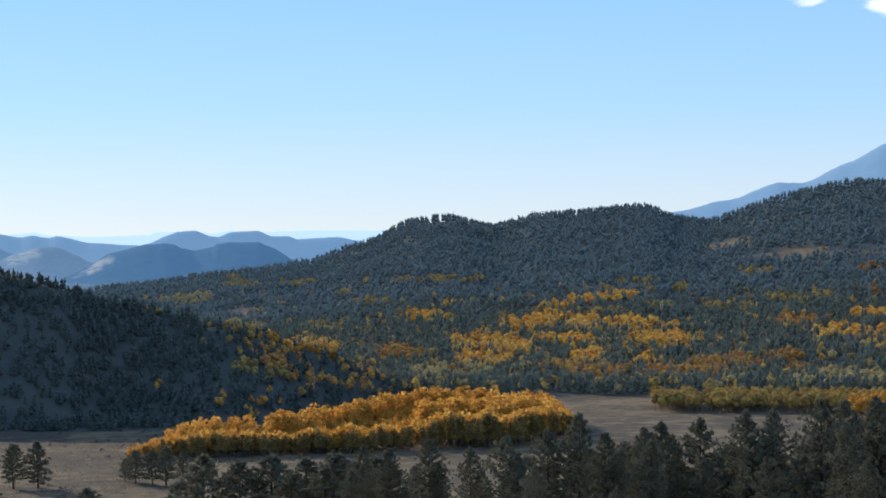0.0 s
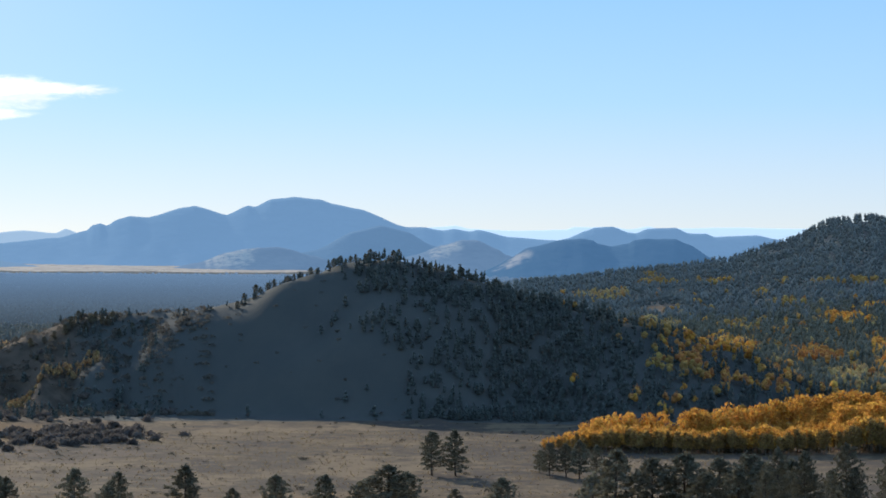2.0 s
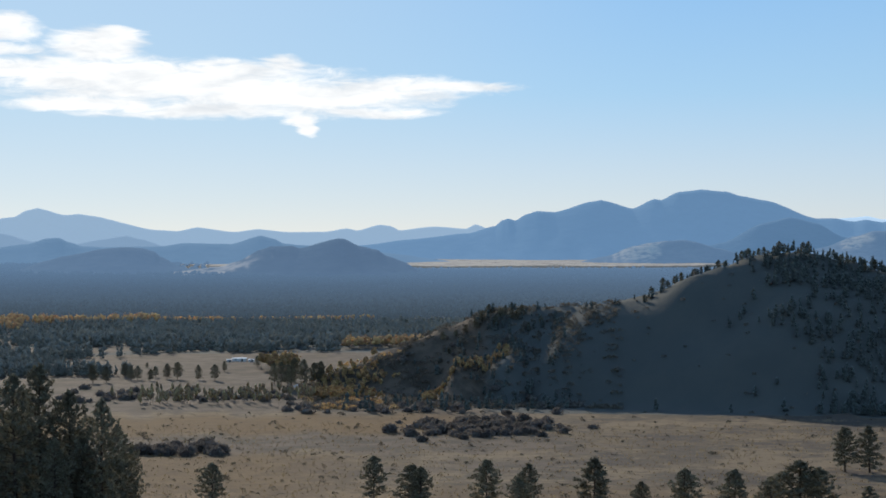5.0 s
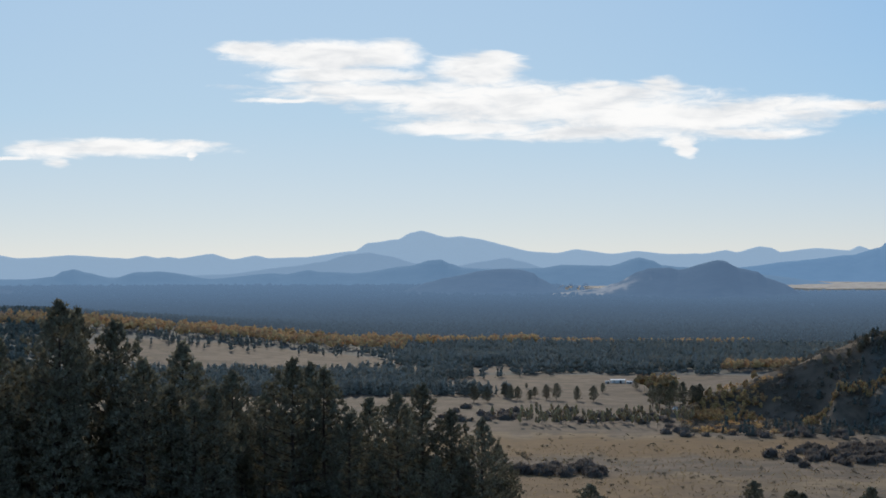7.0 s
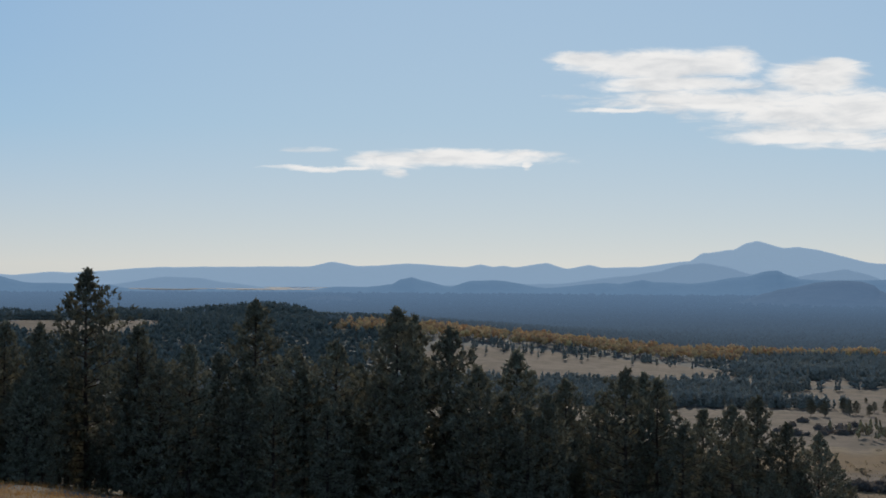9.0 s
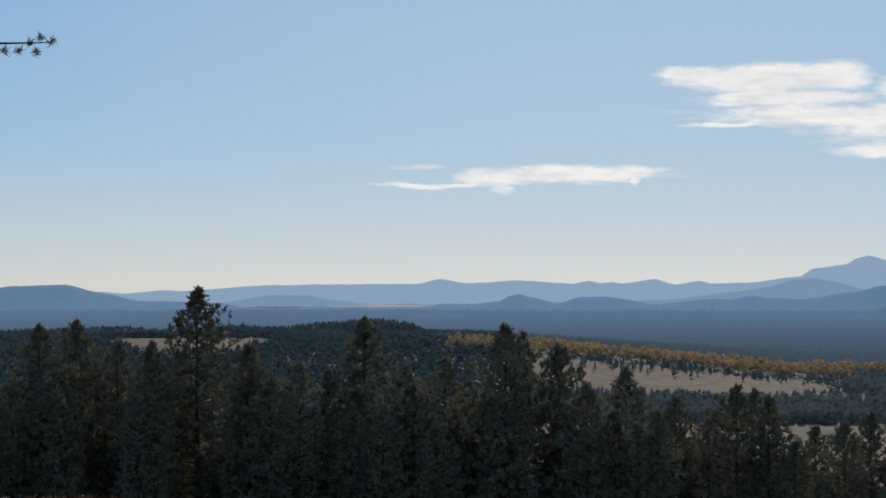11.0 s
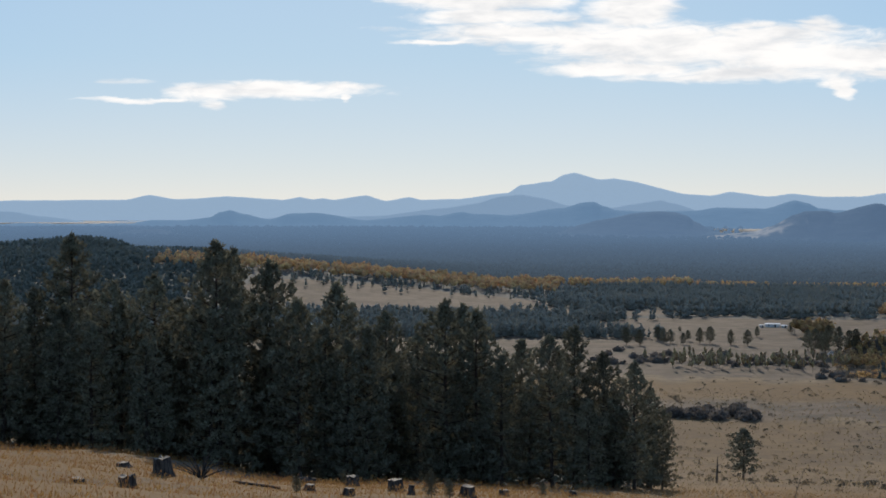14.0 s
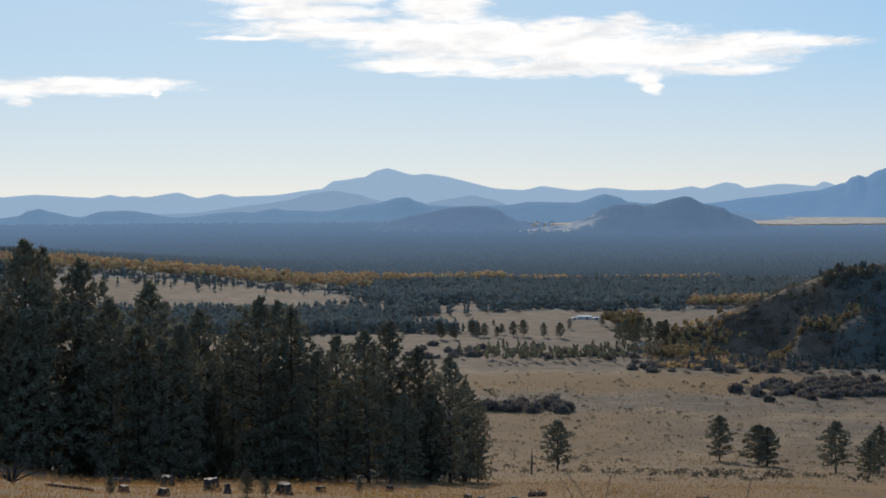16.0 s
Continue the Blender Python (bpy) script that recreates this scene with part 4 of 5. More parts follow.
tb, tr = sow(0.8, 11.0, 930, 1230, 4.9, lambda b, r: (crest(b, DARK_HILL) > 3) * (r > 1092 - crest(b, DARK_HILL) / (0.62 - 0.32 * smooth(9.5, 6.5, b))) * 0.95)
tk = np.where(tb + 0.02 * np.maximum(1050 - tr, 0) < 9.5, tree_kinds(tb, tr), 0)
for k, name, label, mat in ((1, "hill_tail_golden_aspens", "golden aspens on the hill's low shoulder", ASPEN_SLOPE), (3, "hill_tail_rusty_aspens", "rusty orange aspens on the hill's low shoulder", ASPEN_RED), (4, "hill_tail_aspen_woods", "yellow green aspens on the hill's low shoulder", ASPEN_OLIVE)):
    m = (tk == k) | ((k == 1) & (tk == 2))
    scatter(name, label, "forest", LEAFY_ASPENS, spot(tb[m], tr[m]), rng.uniform(5, 8.5, m.sum()), mat, STEM, ASPEN_BARK, 1.15)
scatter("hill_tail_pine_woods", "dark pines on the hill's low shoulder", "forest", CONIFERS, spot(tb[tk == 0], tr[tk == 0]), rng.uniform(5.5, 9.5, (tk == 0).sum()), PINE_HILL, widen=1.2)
scatter("hill_aspen_woods", "golden aspens at the hill's foot", "forest", ASPENS, spot(b[leaf], r[leaf]), rng.uniform(5, 8.5, leaf.sum()), ASPEN, STEM, ASPEN_BARK, 1.2)

b, r = sow(19.5, 29.8, 975, 1110, 3.5, lambda b, r: (crest(b, DARK_HILL) > 3) * np.clip(0.8 + 0.5 * waves(b * 20, r, 40, 61), 0, 1))
rust = rng.uniform(0, 1, len(b)) < 0.45 * smooth(26.0, 27.2, b) * smooth(0.0, 0.5, waves(b * 20, r, 50, 65) + 0.3)
scatter("hill_scrub", "brown oak scrub over the hill's gullied flank", "bush", LOW_BUSHES, spot(b[~rust], r[~rust]), rng.uniform(1.0, 2.8, (~rust).sum()), SCRUB)
scatter("rusty_scrub", "rusty brown autumn scrub on the hill's low flank", "bush", LOW_BUSHES, spot(b[rust], r[rust]), rng.uniform(1.6, 3.4, rust.sum()), OLD_GOLD)

b, r = sow(13, 22, 960, 1085, 12.0, lambda b, r: (crest(b, DARK_HILL) > 4) * (r > 1096 - crest(b, DARK_HILL) / 0.62) * np.clip(0.8 + 0.4 * waves(b * 20, r, 35, 91), 0, 1))
scatter("hill_brush", "low grey brush over the hill's shaded face", "bush", LOW_BUSHES, spot(b, r), rng.uniform(0.7, 2.0, len(b)), SCRUB)

# valley forest, farther and farther off
open_plain = lambda b, r: 1 - clearings(b, r) - 1.2 * smooth(3600, 3680, r) * smooth(15.5, 17, b) * smooth(36, 30, b)
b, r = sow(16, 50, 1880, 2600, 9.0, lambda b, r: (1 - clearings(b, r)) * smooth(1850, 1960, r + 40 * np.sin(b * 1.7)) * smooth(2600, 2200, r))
scatter("valley_pine_woods", "dark blue green pine forest filling the valley", "forest", CONIFERS_FAR, spot(b, r), rng.uniform(6.5, 10, len(b)), HAZED_WOODS, widen=1.6)
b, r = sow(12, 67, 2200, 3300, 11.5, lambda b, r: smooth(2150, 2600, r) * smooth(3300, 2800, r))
scatter("backdrop_valley_woods", "hazy blue green pine forest across the valley", "forest", CANOPY, spot(b, r), rng.uniform(6, 9, len(b)), HAZED_WOODS, widen=2.1, kind="structure")
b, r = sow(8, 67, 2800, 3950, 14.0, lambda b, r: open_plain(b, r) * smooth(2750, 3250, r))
scatter("backdrop_far_woods", "hazy blue pine forest stretching to the far hills", "forest", CANOPY, spot(b, r), rng.uniform(5, 8, len(b)), HAZED_WOODS, widen=2.6, kind="structure")
b, r = sow(48, 67, 1960, 2420, 9.0, lambda b, r: 1 - clearings(b, r))
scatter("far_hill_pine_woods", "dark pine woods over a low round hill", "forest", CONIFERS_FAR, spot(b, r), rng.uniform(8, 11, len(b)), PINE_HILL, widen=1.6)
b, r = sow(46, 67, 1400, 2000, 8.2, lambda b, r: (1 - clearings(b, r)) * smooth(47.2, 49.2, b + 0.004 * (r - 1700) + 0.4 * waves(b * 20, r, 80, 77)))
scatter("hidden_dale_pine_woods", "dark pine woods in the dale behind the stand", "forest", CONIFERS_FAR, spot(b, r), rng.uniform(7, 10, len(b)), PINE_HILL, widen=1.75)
b, r = sow(34, 55, 1225, 1430, 5.0, lambda b, r: 1 - clearings(b, r))
scatter("meadow_edge_pine_woods", "belt of dark pines beyond the meadow", "forest", CONIFERS, spot(b, r), rng.uniform(6.5, 10, len(b)), PINE_HAZY, widen=1.5)
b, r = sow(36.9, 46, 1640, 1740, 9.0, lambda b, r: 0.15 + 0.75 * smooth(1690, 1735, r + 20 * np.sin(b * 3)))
scatter("meadow_pines", "small dark pines dotted below the aspen belt", "forest", CONIFERS, spot(b, r), rng.uniform(5, 9, len(b)), PINE_HAZY, widen=1.4)
b, r = sow(36.8, 50, 1740, 1880, 8.5, lambda b, r: 0.8 * smooth(36.8, 38.4, b + 0.3 * waves(b * 20, r, 30, 97)) * smooth(49.8, 48.6, b + 0.004 * (r - 1800)))
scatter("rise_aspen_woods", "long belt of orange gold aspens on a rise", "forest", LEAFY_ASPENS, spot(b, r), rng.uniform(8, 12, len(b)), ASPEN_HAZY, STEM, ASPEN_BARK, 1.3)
b, r = sow(20, 40, 1440, 1880, 5.4, lambda b, r: 0.9 * (1 - clearings(b, r)) * (1 - smooth(25.4, 25.9, b) * smooth(28.4, 27.9, b) * (r < 1530)) * smooth(1430, 1500, r + 25 * np.sin(b * 2.3)) * smooth(39.5, 35.5, b + 0.006 * (r - 1650)))
scatter("flat_pine_woods", "dark pine belt on the valley flat", "forest", CONIFERS_FAR, spot(b, r), rng.uniform(6.5, 10.5, len(b)), PINE_HAZY, widen=1.6)

b, r = sow(27, 39, 1915, 1950, 5.0, lambda b, r: 0.5 + 0.5 * waves(b * 30, r, 60, 67))
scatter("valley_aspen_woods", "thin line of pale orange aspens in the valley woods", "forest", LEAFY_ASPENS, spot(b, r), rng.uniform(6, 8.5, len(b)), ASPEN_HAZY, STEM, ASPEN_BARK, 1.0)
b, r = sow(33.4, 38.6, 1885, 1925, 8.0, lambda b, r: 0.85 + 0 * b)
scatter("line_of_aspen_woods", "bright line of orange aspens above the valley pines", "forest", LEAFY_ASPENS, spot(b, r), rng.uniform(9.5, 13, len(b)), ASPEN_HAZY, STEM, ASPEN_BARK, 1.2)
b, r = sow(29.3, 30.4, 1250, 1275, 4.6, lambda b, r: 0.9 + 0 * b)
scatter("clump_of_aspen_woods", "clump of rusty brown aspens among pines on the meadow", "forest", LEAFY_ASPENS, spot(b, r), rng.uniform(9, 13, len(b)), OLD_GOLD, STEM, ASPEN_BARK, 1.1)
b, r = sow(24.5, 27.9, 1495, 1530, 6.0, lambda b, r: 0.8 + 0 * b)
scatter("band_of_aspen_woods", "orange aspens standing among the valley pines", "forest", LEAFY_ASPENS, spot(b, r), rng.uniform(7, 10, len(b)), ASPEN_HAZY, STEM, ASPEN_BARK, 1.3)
b, r = sow(26.7, 28.9, 1035, 1110, 3.0, lambda b, r: np.clip(0.75 + 0.5 * waves(b * 18, r, 40, 63), 0, 1))
scatter("hill_foot_aspen_woods", "gold and brown aspens at the foot of the hill", "forest", LEAFY_ASPENS, spot(b, r), rng.uniform(3.0, 5.8, len(b)), OLD_GOLD, STEM, ASPEN_BARK, 1.1)
b, r = sow(22.9, 25.6, 1015, 1070, 2.6, lambda b, r: np.abs(r - 1030 - (25.4 - b) * 8) < 12)
scatter("bench_aspen_woods", "olive gold aspens on a bench of the hill", "forest", LEAFY_ASPENS, spot(b, r), rng.uniform(3.0, 5.5, len(b)), OLD_GOLD, STEM, ASPEN_BARK, 1.1)

# golden aspen grove on the meadow: near and far edge, and rows of taller trees
GROVE_FRONT = [(9.5, 824), (6, 824), (3, 828), (0.4, 845), (-2, 851), (-3.3, 885), (-4.0, 900)]
GROVE_BACK = [(9.5, 834), (8.2, 850), (5.6, 874), (3.1, 924), (1.4, 1003), (0, 1016), (-1.2, 1018), (-2.6, 990), (-4.0, 915)]


def grove_height(b, r):
    front, back = crest(b, GROVE_FRONT), crest(b, GROVE_BACK)
    row = np.maximum.reduce([smooth(24, 10, back - r), (b < 0.8) * smooth(26, 10, np.abs(r - 945 + 6 * np.sin(b * 3))), smooth(1.0, 0.2, b) * smooth(30, 12, r - front), 0.62 * smooth(20, 8, r - front)])
    tall = 5.4 + 7.8 * row + 1.3 * waves(b * 18, r, 40, 43)
    return np.maximum(tall * (0.35 + 0.65 * smooth(9.7, 7.3, b)) * (0.6 + 0.4 * smooth(-4.1, -3.2, b)), 2.5)


b, r = sow(-4.0, 9.5, 815, 1025, 3.0, lambda b, r: (r > crest(b, GROVE_FRONT)) * (r < crest(b, GROVE_BACK)) * np.where(waves(b * 18, r, 36, 45) > -0.75, 0.95, 0.3))
scatter("aspen_grove", "dense golden aspen grove on the tan meadow", "forest", GROVE_ASPENS, spot(b, r), grove_height(b, r) * rng.uniform(0.88, 1.1, len(b)), ASPEN, STEM, ASPEN_BARK, 1.0)
# brush added under the aspens to darken the grove's lower half like shade
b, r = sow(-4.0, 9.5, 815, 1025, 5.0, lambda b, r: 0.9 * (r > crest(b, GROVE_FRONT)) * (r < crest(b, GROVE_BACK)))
scatter("grove_undergrowth", "dark brown brush added for the shade under the aspens", "bush", LOW_BUSHES, spot(b, r), rng.uniform(2.0, 4.0, len(b)), SHADE_BRUSH, widen=0.7)
b, r = sow(-14, -6.3, 1022, 1085, 4.2, lambda b, r: 0.95 * (np.abs(b + 7.85) > 0.12))
scatter("meadow_aspen_grove", "olive gold aspen grove across the meadow", "forest", LEAFY_ASPENS, spot(b, r), rng.uniform(7, 11, len(b)), ASPEN_DULL, STEM, ASPEN_BARK, 1.15)
b, r = sow(-17, -12.2, 985, 1030, 5.0, lambda b, r: 0.9 + 0 * b)
scatter("orange_aspen_grove", "bright orange aspens beyond the pines", "forest", LEAFY_ASPENS, spot(b, r), rng.uniform(9, 12, len(b)), ASPEN, STEM, ASPEN_BARK, 1.15)

# sage and willow brush on the valley floor
b, r = sow(5, 37, 600, 960, 11.0, lambda b, r: 0.3 + 0.35 * smooth(17, 24, b))
b2, r2 = sow(3, 37, 230, 600, 9.0, lambda b, r: 0.55 * smooth(-0.3, 0.6, waves(b * 8, r, 70, 83)))
b, r = np.concatenate([b, b2]), np.concatenate([r, r2])
scatter("sage_brush", "low dark sage brush dotted over the meadow", "bush", LOW_BUSHES, spot(b, r), 0.5 + 1.3 * rng.uniform(0, 1, len(b)) ** 1.8, SAGE)
b, r = sow(4, 38, 560, 900, 4.6)
x, y, z = spot(b, r)
tv, tf = blades(np.stack([x, y, z], -1), np.tile([0.0, 0.0, 0.9], (len(b), 1)), 3, 0.7, 0.28, np.random.default_rng(8), -0.3, 0.8)
more = [(tv, tf)]
for r0, r1, gap, long, wide in ((330, 560, 4.2, 0.45, 0.13), (150, 330, 2.4, 0.26, 0.06), (60, 150, 1.2, 0.14, 0.03)):
    b, r = sow(3, 38, r0, r1, gap, lambda b, r: 0.35 + 0.65 * smooth(-0.2, 0.5, waves(b * 8, r, 60, 81)))
    x, y, z = spot(b, r)
    more.append(blades(np.stack([x, y, z], -1), np.tile([0.0, 0.0, 0.9], (len(b), 1)), 3, long, wide, np.random.default_rng(r0), -0.3, 0.9))
tv, tf = join(more)
me = mesh_from("meadow_tufts", tv, tf, False)
me.materials.append(TUFTS)
tagged(new("meadow_tufts", me), "dry grass and sage tufts over the valley meadow", "grass", kind="stuff")
thick = lambda b, r: np.clip(1.1 * np.exp(-(((b - 23.6) / 2.6) ** 2 + ((r - 880) / 42) ** 2) ** 2) + 0.9 * np.exp(-(((b - 32.9) / 1.5) ** 2 + ((r - 795) / 9) ** 2) ** 2)
                             + 0.8 * smooth(20, 22, b) * smooth(30, 29, b) * np.exp(-((r - 985) / 22) ** 2) + 0.7 * smooth(29, 30, b) * smooth(38, 36, b) * np.exp(-((r - 1060) / 20) ** 2), 0, 1)
patchy = lambda b, r: np.clip(thick(b, r) * (0.12 + 1.2 * smooth(-0.15, 0.5, waves(b * 16, r, 28, 51))) + 0.35 * smooth(21, 24, b) * smooth(38, 36, b) * smooth(0.45, 0.9, waves(b * 16, r, 30, 53)) * smooth(1020, 1050, r), 0, 1)
b, r = sow(18, 38, 780, 1125, 6.0, patchy)
scatter("willow_thicket", "grey brown leafless willow thickets along the valley floor", "bush", WILLOWS, spot(b, r), rng.uniform(2.0, 4.2, len(b)), WILLOW)
b, r = sow(28.8, 35.5, 1000, 1065, 4.6, lambda b, r: (0.45 + 0.45 * waves(b * 18, r, 45, 57)) * smooth(35.5, 33, b))
scatter("young_aspen_thicket", "olive yellow young aspens beside the willows", "bush", ASPENS, spot(b, r), rng.uniform(5.0, 9.0, len(b)), YOUNG_ASPEN, STEM, ASPEN_BARK, 0.62)

# ---------------------------------------------------------------- willow bushes, one by one
def willow_bush(seed):
    """A rounded leafless willow, one unit high: bent stems from one root and a dome of fine twigs."""
    g = np.random.default_rng(seed)
    stems = []
    for k in range(9):
        a, out = g.uniform(0, 6.28), g.uniform(0.2, 0.8)
        tip = np.array([out * math.cos(a), out * math.sin(a), g.uniform(0.45, 0.8)])
        stems.append(tube([(0, 0, -0.05), tip * [0.4, 0.4, 0.6], tip], [0.03, 0.02, 0.008], 4))
    bush = new("willow_bush")
    part("stem", mesh_from("stem", *join(stems)), GREY_WOOD, bush, "grey bent stems")
    v, f = willow_shape(g, 130)
    part("crown", mesh_from("crown", v * [1.0, 1.0, 1.15], f, False), WILLOW, bush)
    return bush


BUSHES = [willow_bush(500 + k) for k in range(4)]
for k in range(78):
    if k < 22:
        bearing, r = 31.5 + 2.7 * (k + random.uniform(-0.5, 0.5)) / 22, 793 + random.gauss(0, 9)
    else:
        bearing = random.gauss(23.6, 1.3)
        r = 878 + random.gauss(0, 24)
    x, y, z = (float(v) for v in spot(bearing, r))
    tall = random.uniform(2.0, 4.3)
    m = Matrix.Translation((x, y, z)) @ Matrix.Rotation(random.uniform(0, 6.28), 4, "Z") @ Matrix.Diagonal((tall * 0.95, tall * 0.95, tall, 1))
    tagged(copy_thing(BUSHES[k % 4], m), "rounded grey brown leafless willow bush on the meadow", "bush", "willow bushes", "thing")
for ob in BUSHES:
    for o in (*ob.children_recursive, ob):
        bpy.data.objects.remove(o)

# ---------------------------------------------------------------- aspens at the grove's edge, one by one
def aspen_thing(seed, tall=10.0):
    """An aspen: pale slim trunk with thin limbs, and a narrow crown of fluttering leaves."""
    g = np.random.default_rng(seed)
    lean = g.normal(size=2) * 0.25
    axis = np.array([(0, 0, -0.4), (lean[0] * 0.3, lean[1] * 0.3, tall * 0.35), (lean[0], lean[1], tall * 0.75), (lean[0] * 1.3, lean[1] * 1.3, tall * 0.96)])
    pieces, centres, outs = [tube(axis, [0.15, 0.11, 0.06, 0.015], 6)], [], []
    for k in range(46):
        f = 0.33 + 0.65 * (k + g.uniform(0, 1)) / 46
        a = k * 2.4 + g.uniform(-0.4, 0.4)
        reach = tall * 0.17 * math.sin(min(1.0, max(0.12, (1.02 - f) / 0.42)) * 1.57) * (0.55 + 0.45 * min(1, (f - 0.27) / 0.2)) * g.uniform(0.5, 1.1)
        root = np.array([lean[0] * f * 1.3, lean[1] * f * 1.3, f * tall - 0.3])
        tip = root + np.array([math.cos(a) * reach, math.sin(a) * reach, 0.45 * reach])
        if k % 3 == 0:
            pieces.append(tube([root, tip], [0.035, 0.01], 3))
        centres += [tip, root + (tip - root) * 0.55]
        outs += [np.array([math.cos(a), math.sin(a), 0.4])] * 2
    tree = new("aspen_tree")
    part("trunk", mesh_from("trunk", *join(pieces)), ASPEN_BARK, tree, "slim pale trunk")
    v, f = blades(np.array(centres), np.array(outs), 7, 0.62, 0.3, g, 0.1, 0.55)
    part("crown", mesh_from("crown", v, f, False), ASPEN_EDGE, tree, "dull golden autumn leaves, darkened for shade")
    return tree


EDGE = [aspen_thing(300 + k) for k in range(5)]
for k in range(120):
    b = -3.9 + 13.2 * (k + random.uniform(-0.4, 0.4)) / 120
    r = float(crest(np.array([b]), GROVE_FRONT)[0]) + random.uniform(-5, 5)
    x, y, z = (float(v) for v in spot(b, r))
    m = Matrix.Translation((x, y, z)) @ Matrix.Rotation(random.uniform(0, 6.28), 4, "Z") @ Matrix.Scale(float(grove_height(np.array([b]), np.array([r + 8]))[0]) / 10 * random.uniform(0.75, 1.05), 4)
    tagged(copy_thing(EDGE[k % 5], m), "dull golden autumn aspen, darkened for shade at the edge of the grove", "tree", "aspens at the grove's edge", "thing")
for ob in EDGE:
    for o in (*ob.children_recursive, ob):
        bpy.data.objects.remove(o)

# ---------------------------------------------------------------- pines one by one
NEAR = [pine_thing(100 + k, 20.0, 84, 8, 9, 0.46, 0.14, s, q) for k, (s, q) in enumerate([(0.47, 0.03), (0.44, 0.03), (0.42, 0.06), (0.50, 0.02), (0.45, 0.04), (0.39, 0.05)])]
MIDS = [pine_thing(200 + k, 14.0, 50, 6, 8, 0.56, 0.17, s, q) for k, (s, q) in enumerate([(0.42, 0.12), (0.46, 0.16), (0.38, 0.1), (0.48, 0.14)])]
FILL = [pine_thing(250 + k, 14.0, 34, 4, 7, 0.75, 0.24, 0.46, 0.08) for k in range(4)]
count = [0]


def plant(kinds, bearing, r, tall, label, group="", narrow=1.0):
    src = kinds[count[0] % len(kinds)]
    count[0] += 1
    full = 20.0 if kinds is NEAR else 14.0
    x, y, z = (float(v) for v in spot(bearing, r))
    s = tall / full
    ob = copy_thing(src, Matrix.Translation((x, y, z)) @ Matrix.Rotation(random.uniform(0, 6.28), 4, "Z") @ Matrix.Diagonal((s * narrow, s * narrow, s, 1)))
    tagged(ob, label, "tree", group, "thing")
    return ob


def top_to_height(bearing, r, dip):
    return EYE + r * math.tan(radians(dip)) - float(spot(bearing, r)[2])


# front of the stand: bearing, height angle of the tip
for bearing, dip in [(57.06, -0.09), (60.73, -1.07), (61.79, -1.2), (59.4, -1.7), (58.5, -1.72), (55.6, -1.78), (54.1, -2.35), (53.2, -2.62), (52.06, -1.0), (50.77, -2.43), (49.6, -2.2), (48.9, -2.9), (48.4, -3.3), (47.7, -1.2), (47.2, -1.45), (46.2, -1.82),
                     (45.3, -2.98), (44.13, -2.48), (43.3, -3.8), (42.62, -3.35), (41.74, -4.0), (40.79, -3.02), (40.37, -3.14), (39.94, -3.28), (38.57, -4.2), (37.62, -4.06), (36.85, -3.78), (36.1, -4.58), (35.14, -4.83), (34.65, -5.6), (34.3, -6.3)]:
    r = 138 + random.uniform(0, 16)
    plant(NEAR, bearing, r, top_to_height(bearing, r, dip), "tall dark ponderosa pine in the dense stand", "pines of the stand", 0.92)
for k in range(130):
    bearing = random.uniform(34.6, 67)
    r = random.uniform(137, 190)
    dip = float(crest(np.array([bearing]), [(34, -6.8), (37, -4.9), (41, -4.2), (45, -3.6), (50, -3.0), (60, -2.5), (70, -2.3)])[0]) - random.uniform(0, 1.2)
    plant(NEAR if r < 158 else MIDS, bearing, r, top_to_height(bearing, r, dip), "dark ponderosa pine in the dense stand", "pines of the stand")
# the pine beside the view, with one long limb
x, y, z = (float(v) for v in spot(66.7, 70.0))
lone = pine_thing(151, 26.0, 80, 6, 34, 0.30, 0.028, 0.30, 0.2)
lone.matrix_world = Matrix.Translation((x, y, z))
tagged(lone, "tall ponderosa pine standing apart on the near slope", "tree", "pines of the stand", "thing")
g = np.random.default_rng(77)
tip = np.array(heading(61.45, 7.1)) * 70.3 + np.array([-x, -y, EYE - z])
root = np.array([0.0, 0.0, tip[2] - 1.4])
bend = root + (tip - root) * 0.55 + np.array([0, 0, 0.5])
part("limb", mesh_from("limb", *tube([root, bend, tip], [0.11, 0.06, 0.015], 6)), BARK, lone)
side = (tip - root) / np.linalg.norm(tip - root)
knots = np.array([tip, tip - side * 0.4 + [0, 0, 0.22], tip - side * 0.55 - [0, 0, 0.25], tip - side * 0.8 + [0, 0, 0.1], tip - side * 1.2 - [0, 0, 0.1], tip - side * 1.7, tip - side * 2.2, tip - side * 2.7])
part("limb_foliage", mesh_from("limb_foliage", *blades(knots, np.tile(side * 0.3 + [0, 0, 0.25], (len(knots), 1)), 60, 0.24, 0.014, g, 0.0, 0.25), False), PINE, lone)


def pine_mass(name, label, bearings, distances, talls, narrow=1.0):
    """Pines too deep in the stand to be told apart, as one thing."""
    shapes = []
    for t in FILL:
        crown = next(o for o in t.children if o.name.startswith("crown")).data
        v = np.empty(len(crown.vertices) * 3, np.float32)
        crown.vertices.foreach_get("co", v)
        v = v.reshape(-1, 3) / 14.0
        shapes.append((v, np.arange(len(v)).reshape(-1, 3)))
    tv, tf = tube([(0, 0, -0.04), (0, 0, 0.5), (0, 0, 0.95)], [0.016, 0.011, 0.002], 5)
    trunk = (tv, np.concatenate([tf[:, [0, 1, 2]], tf[:, [0, 2, 3]]]))
    scatter(name, label, "forest", shapes, spot(bearings, distances), talls, PINE, trunk, BARK, narrow)


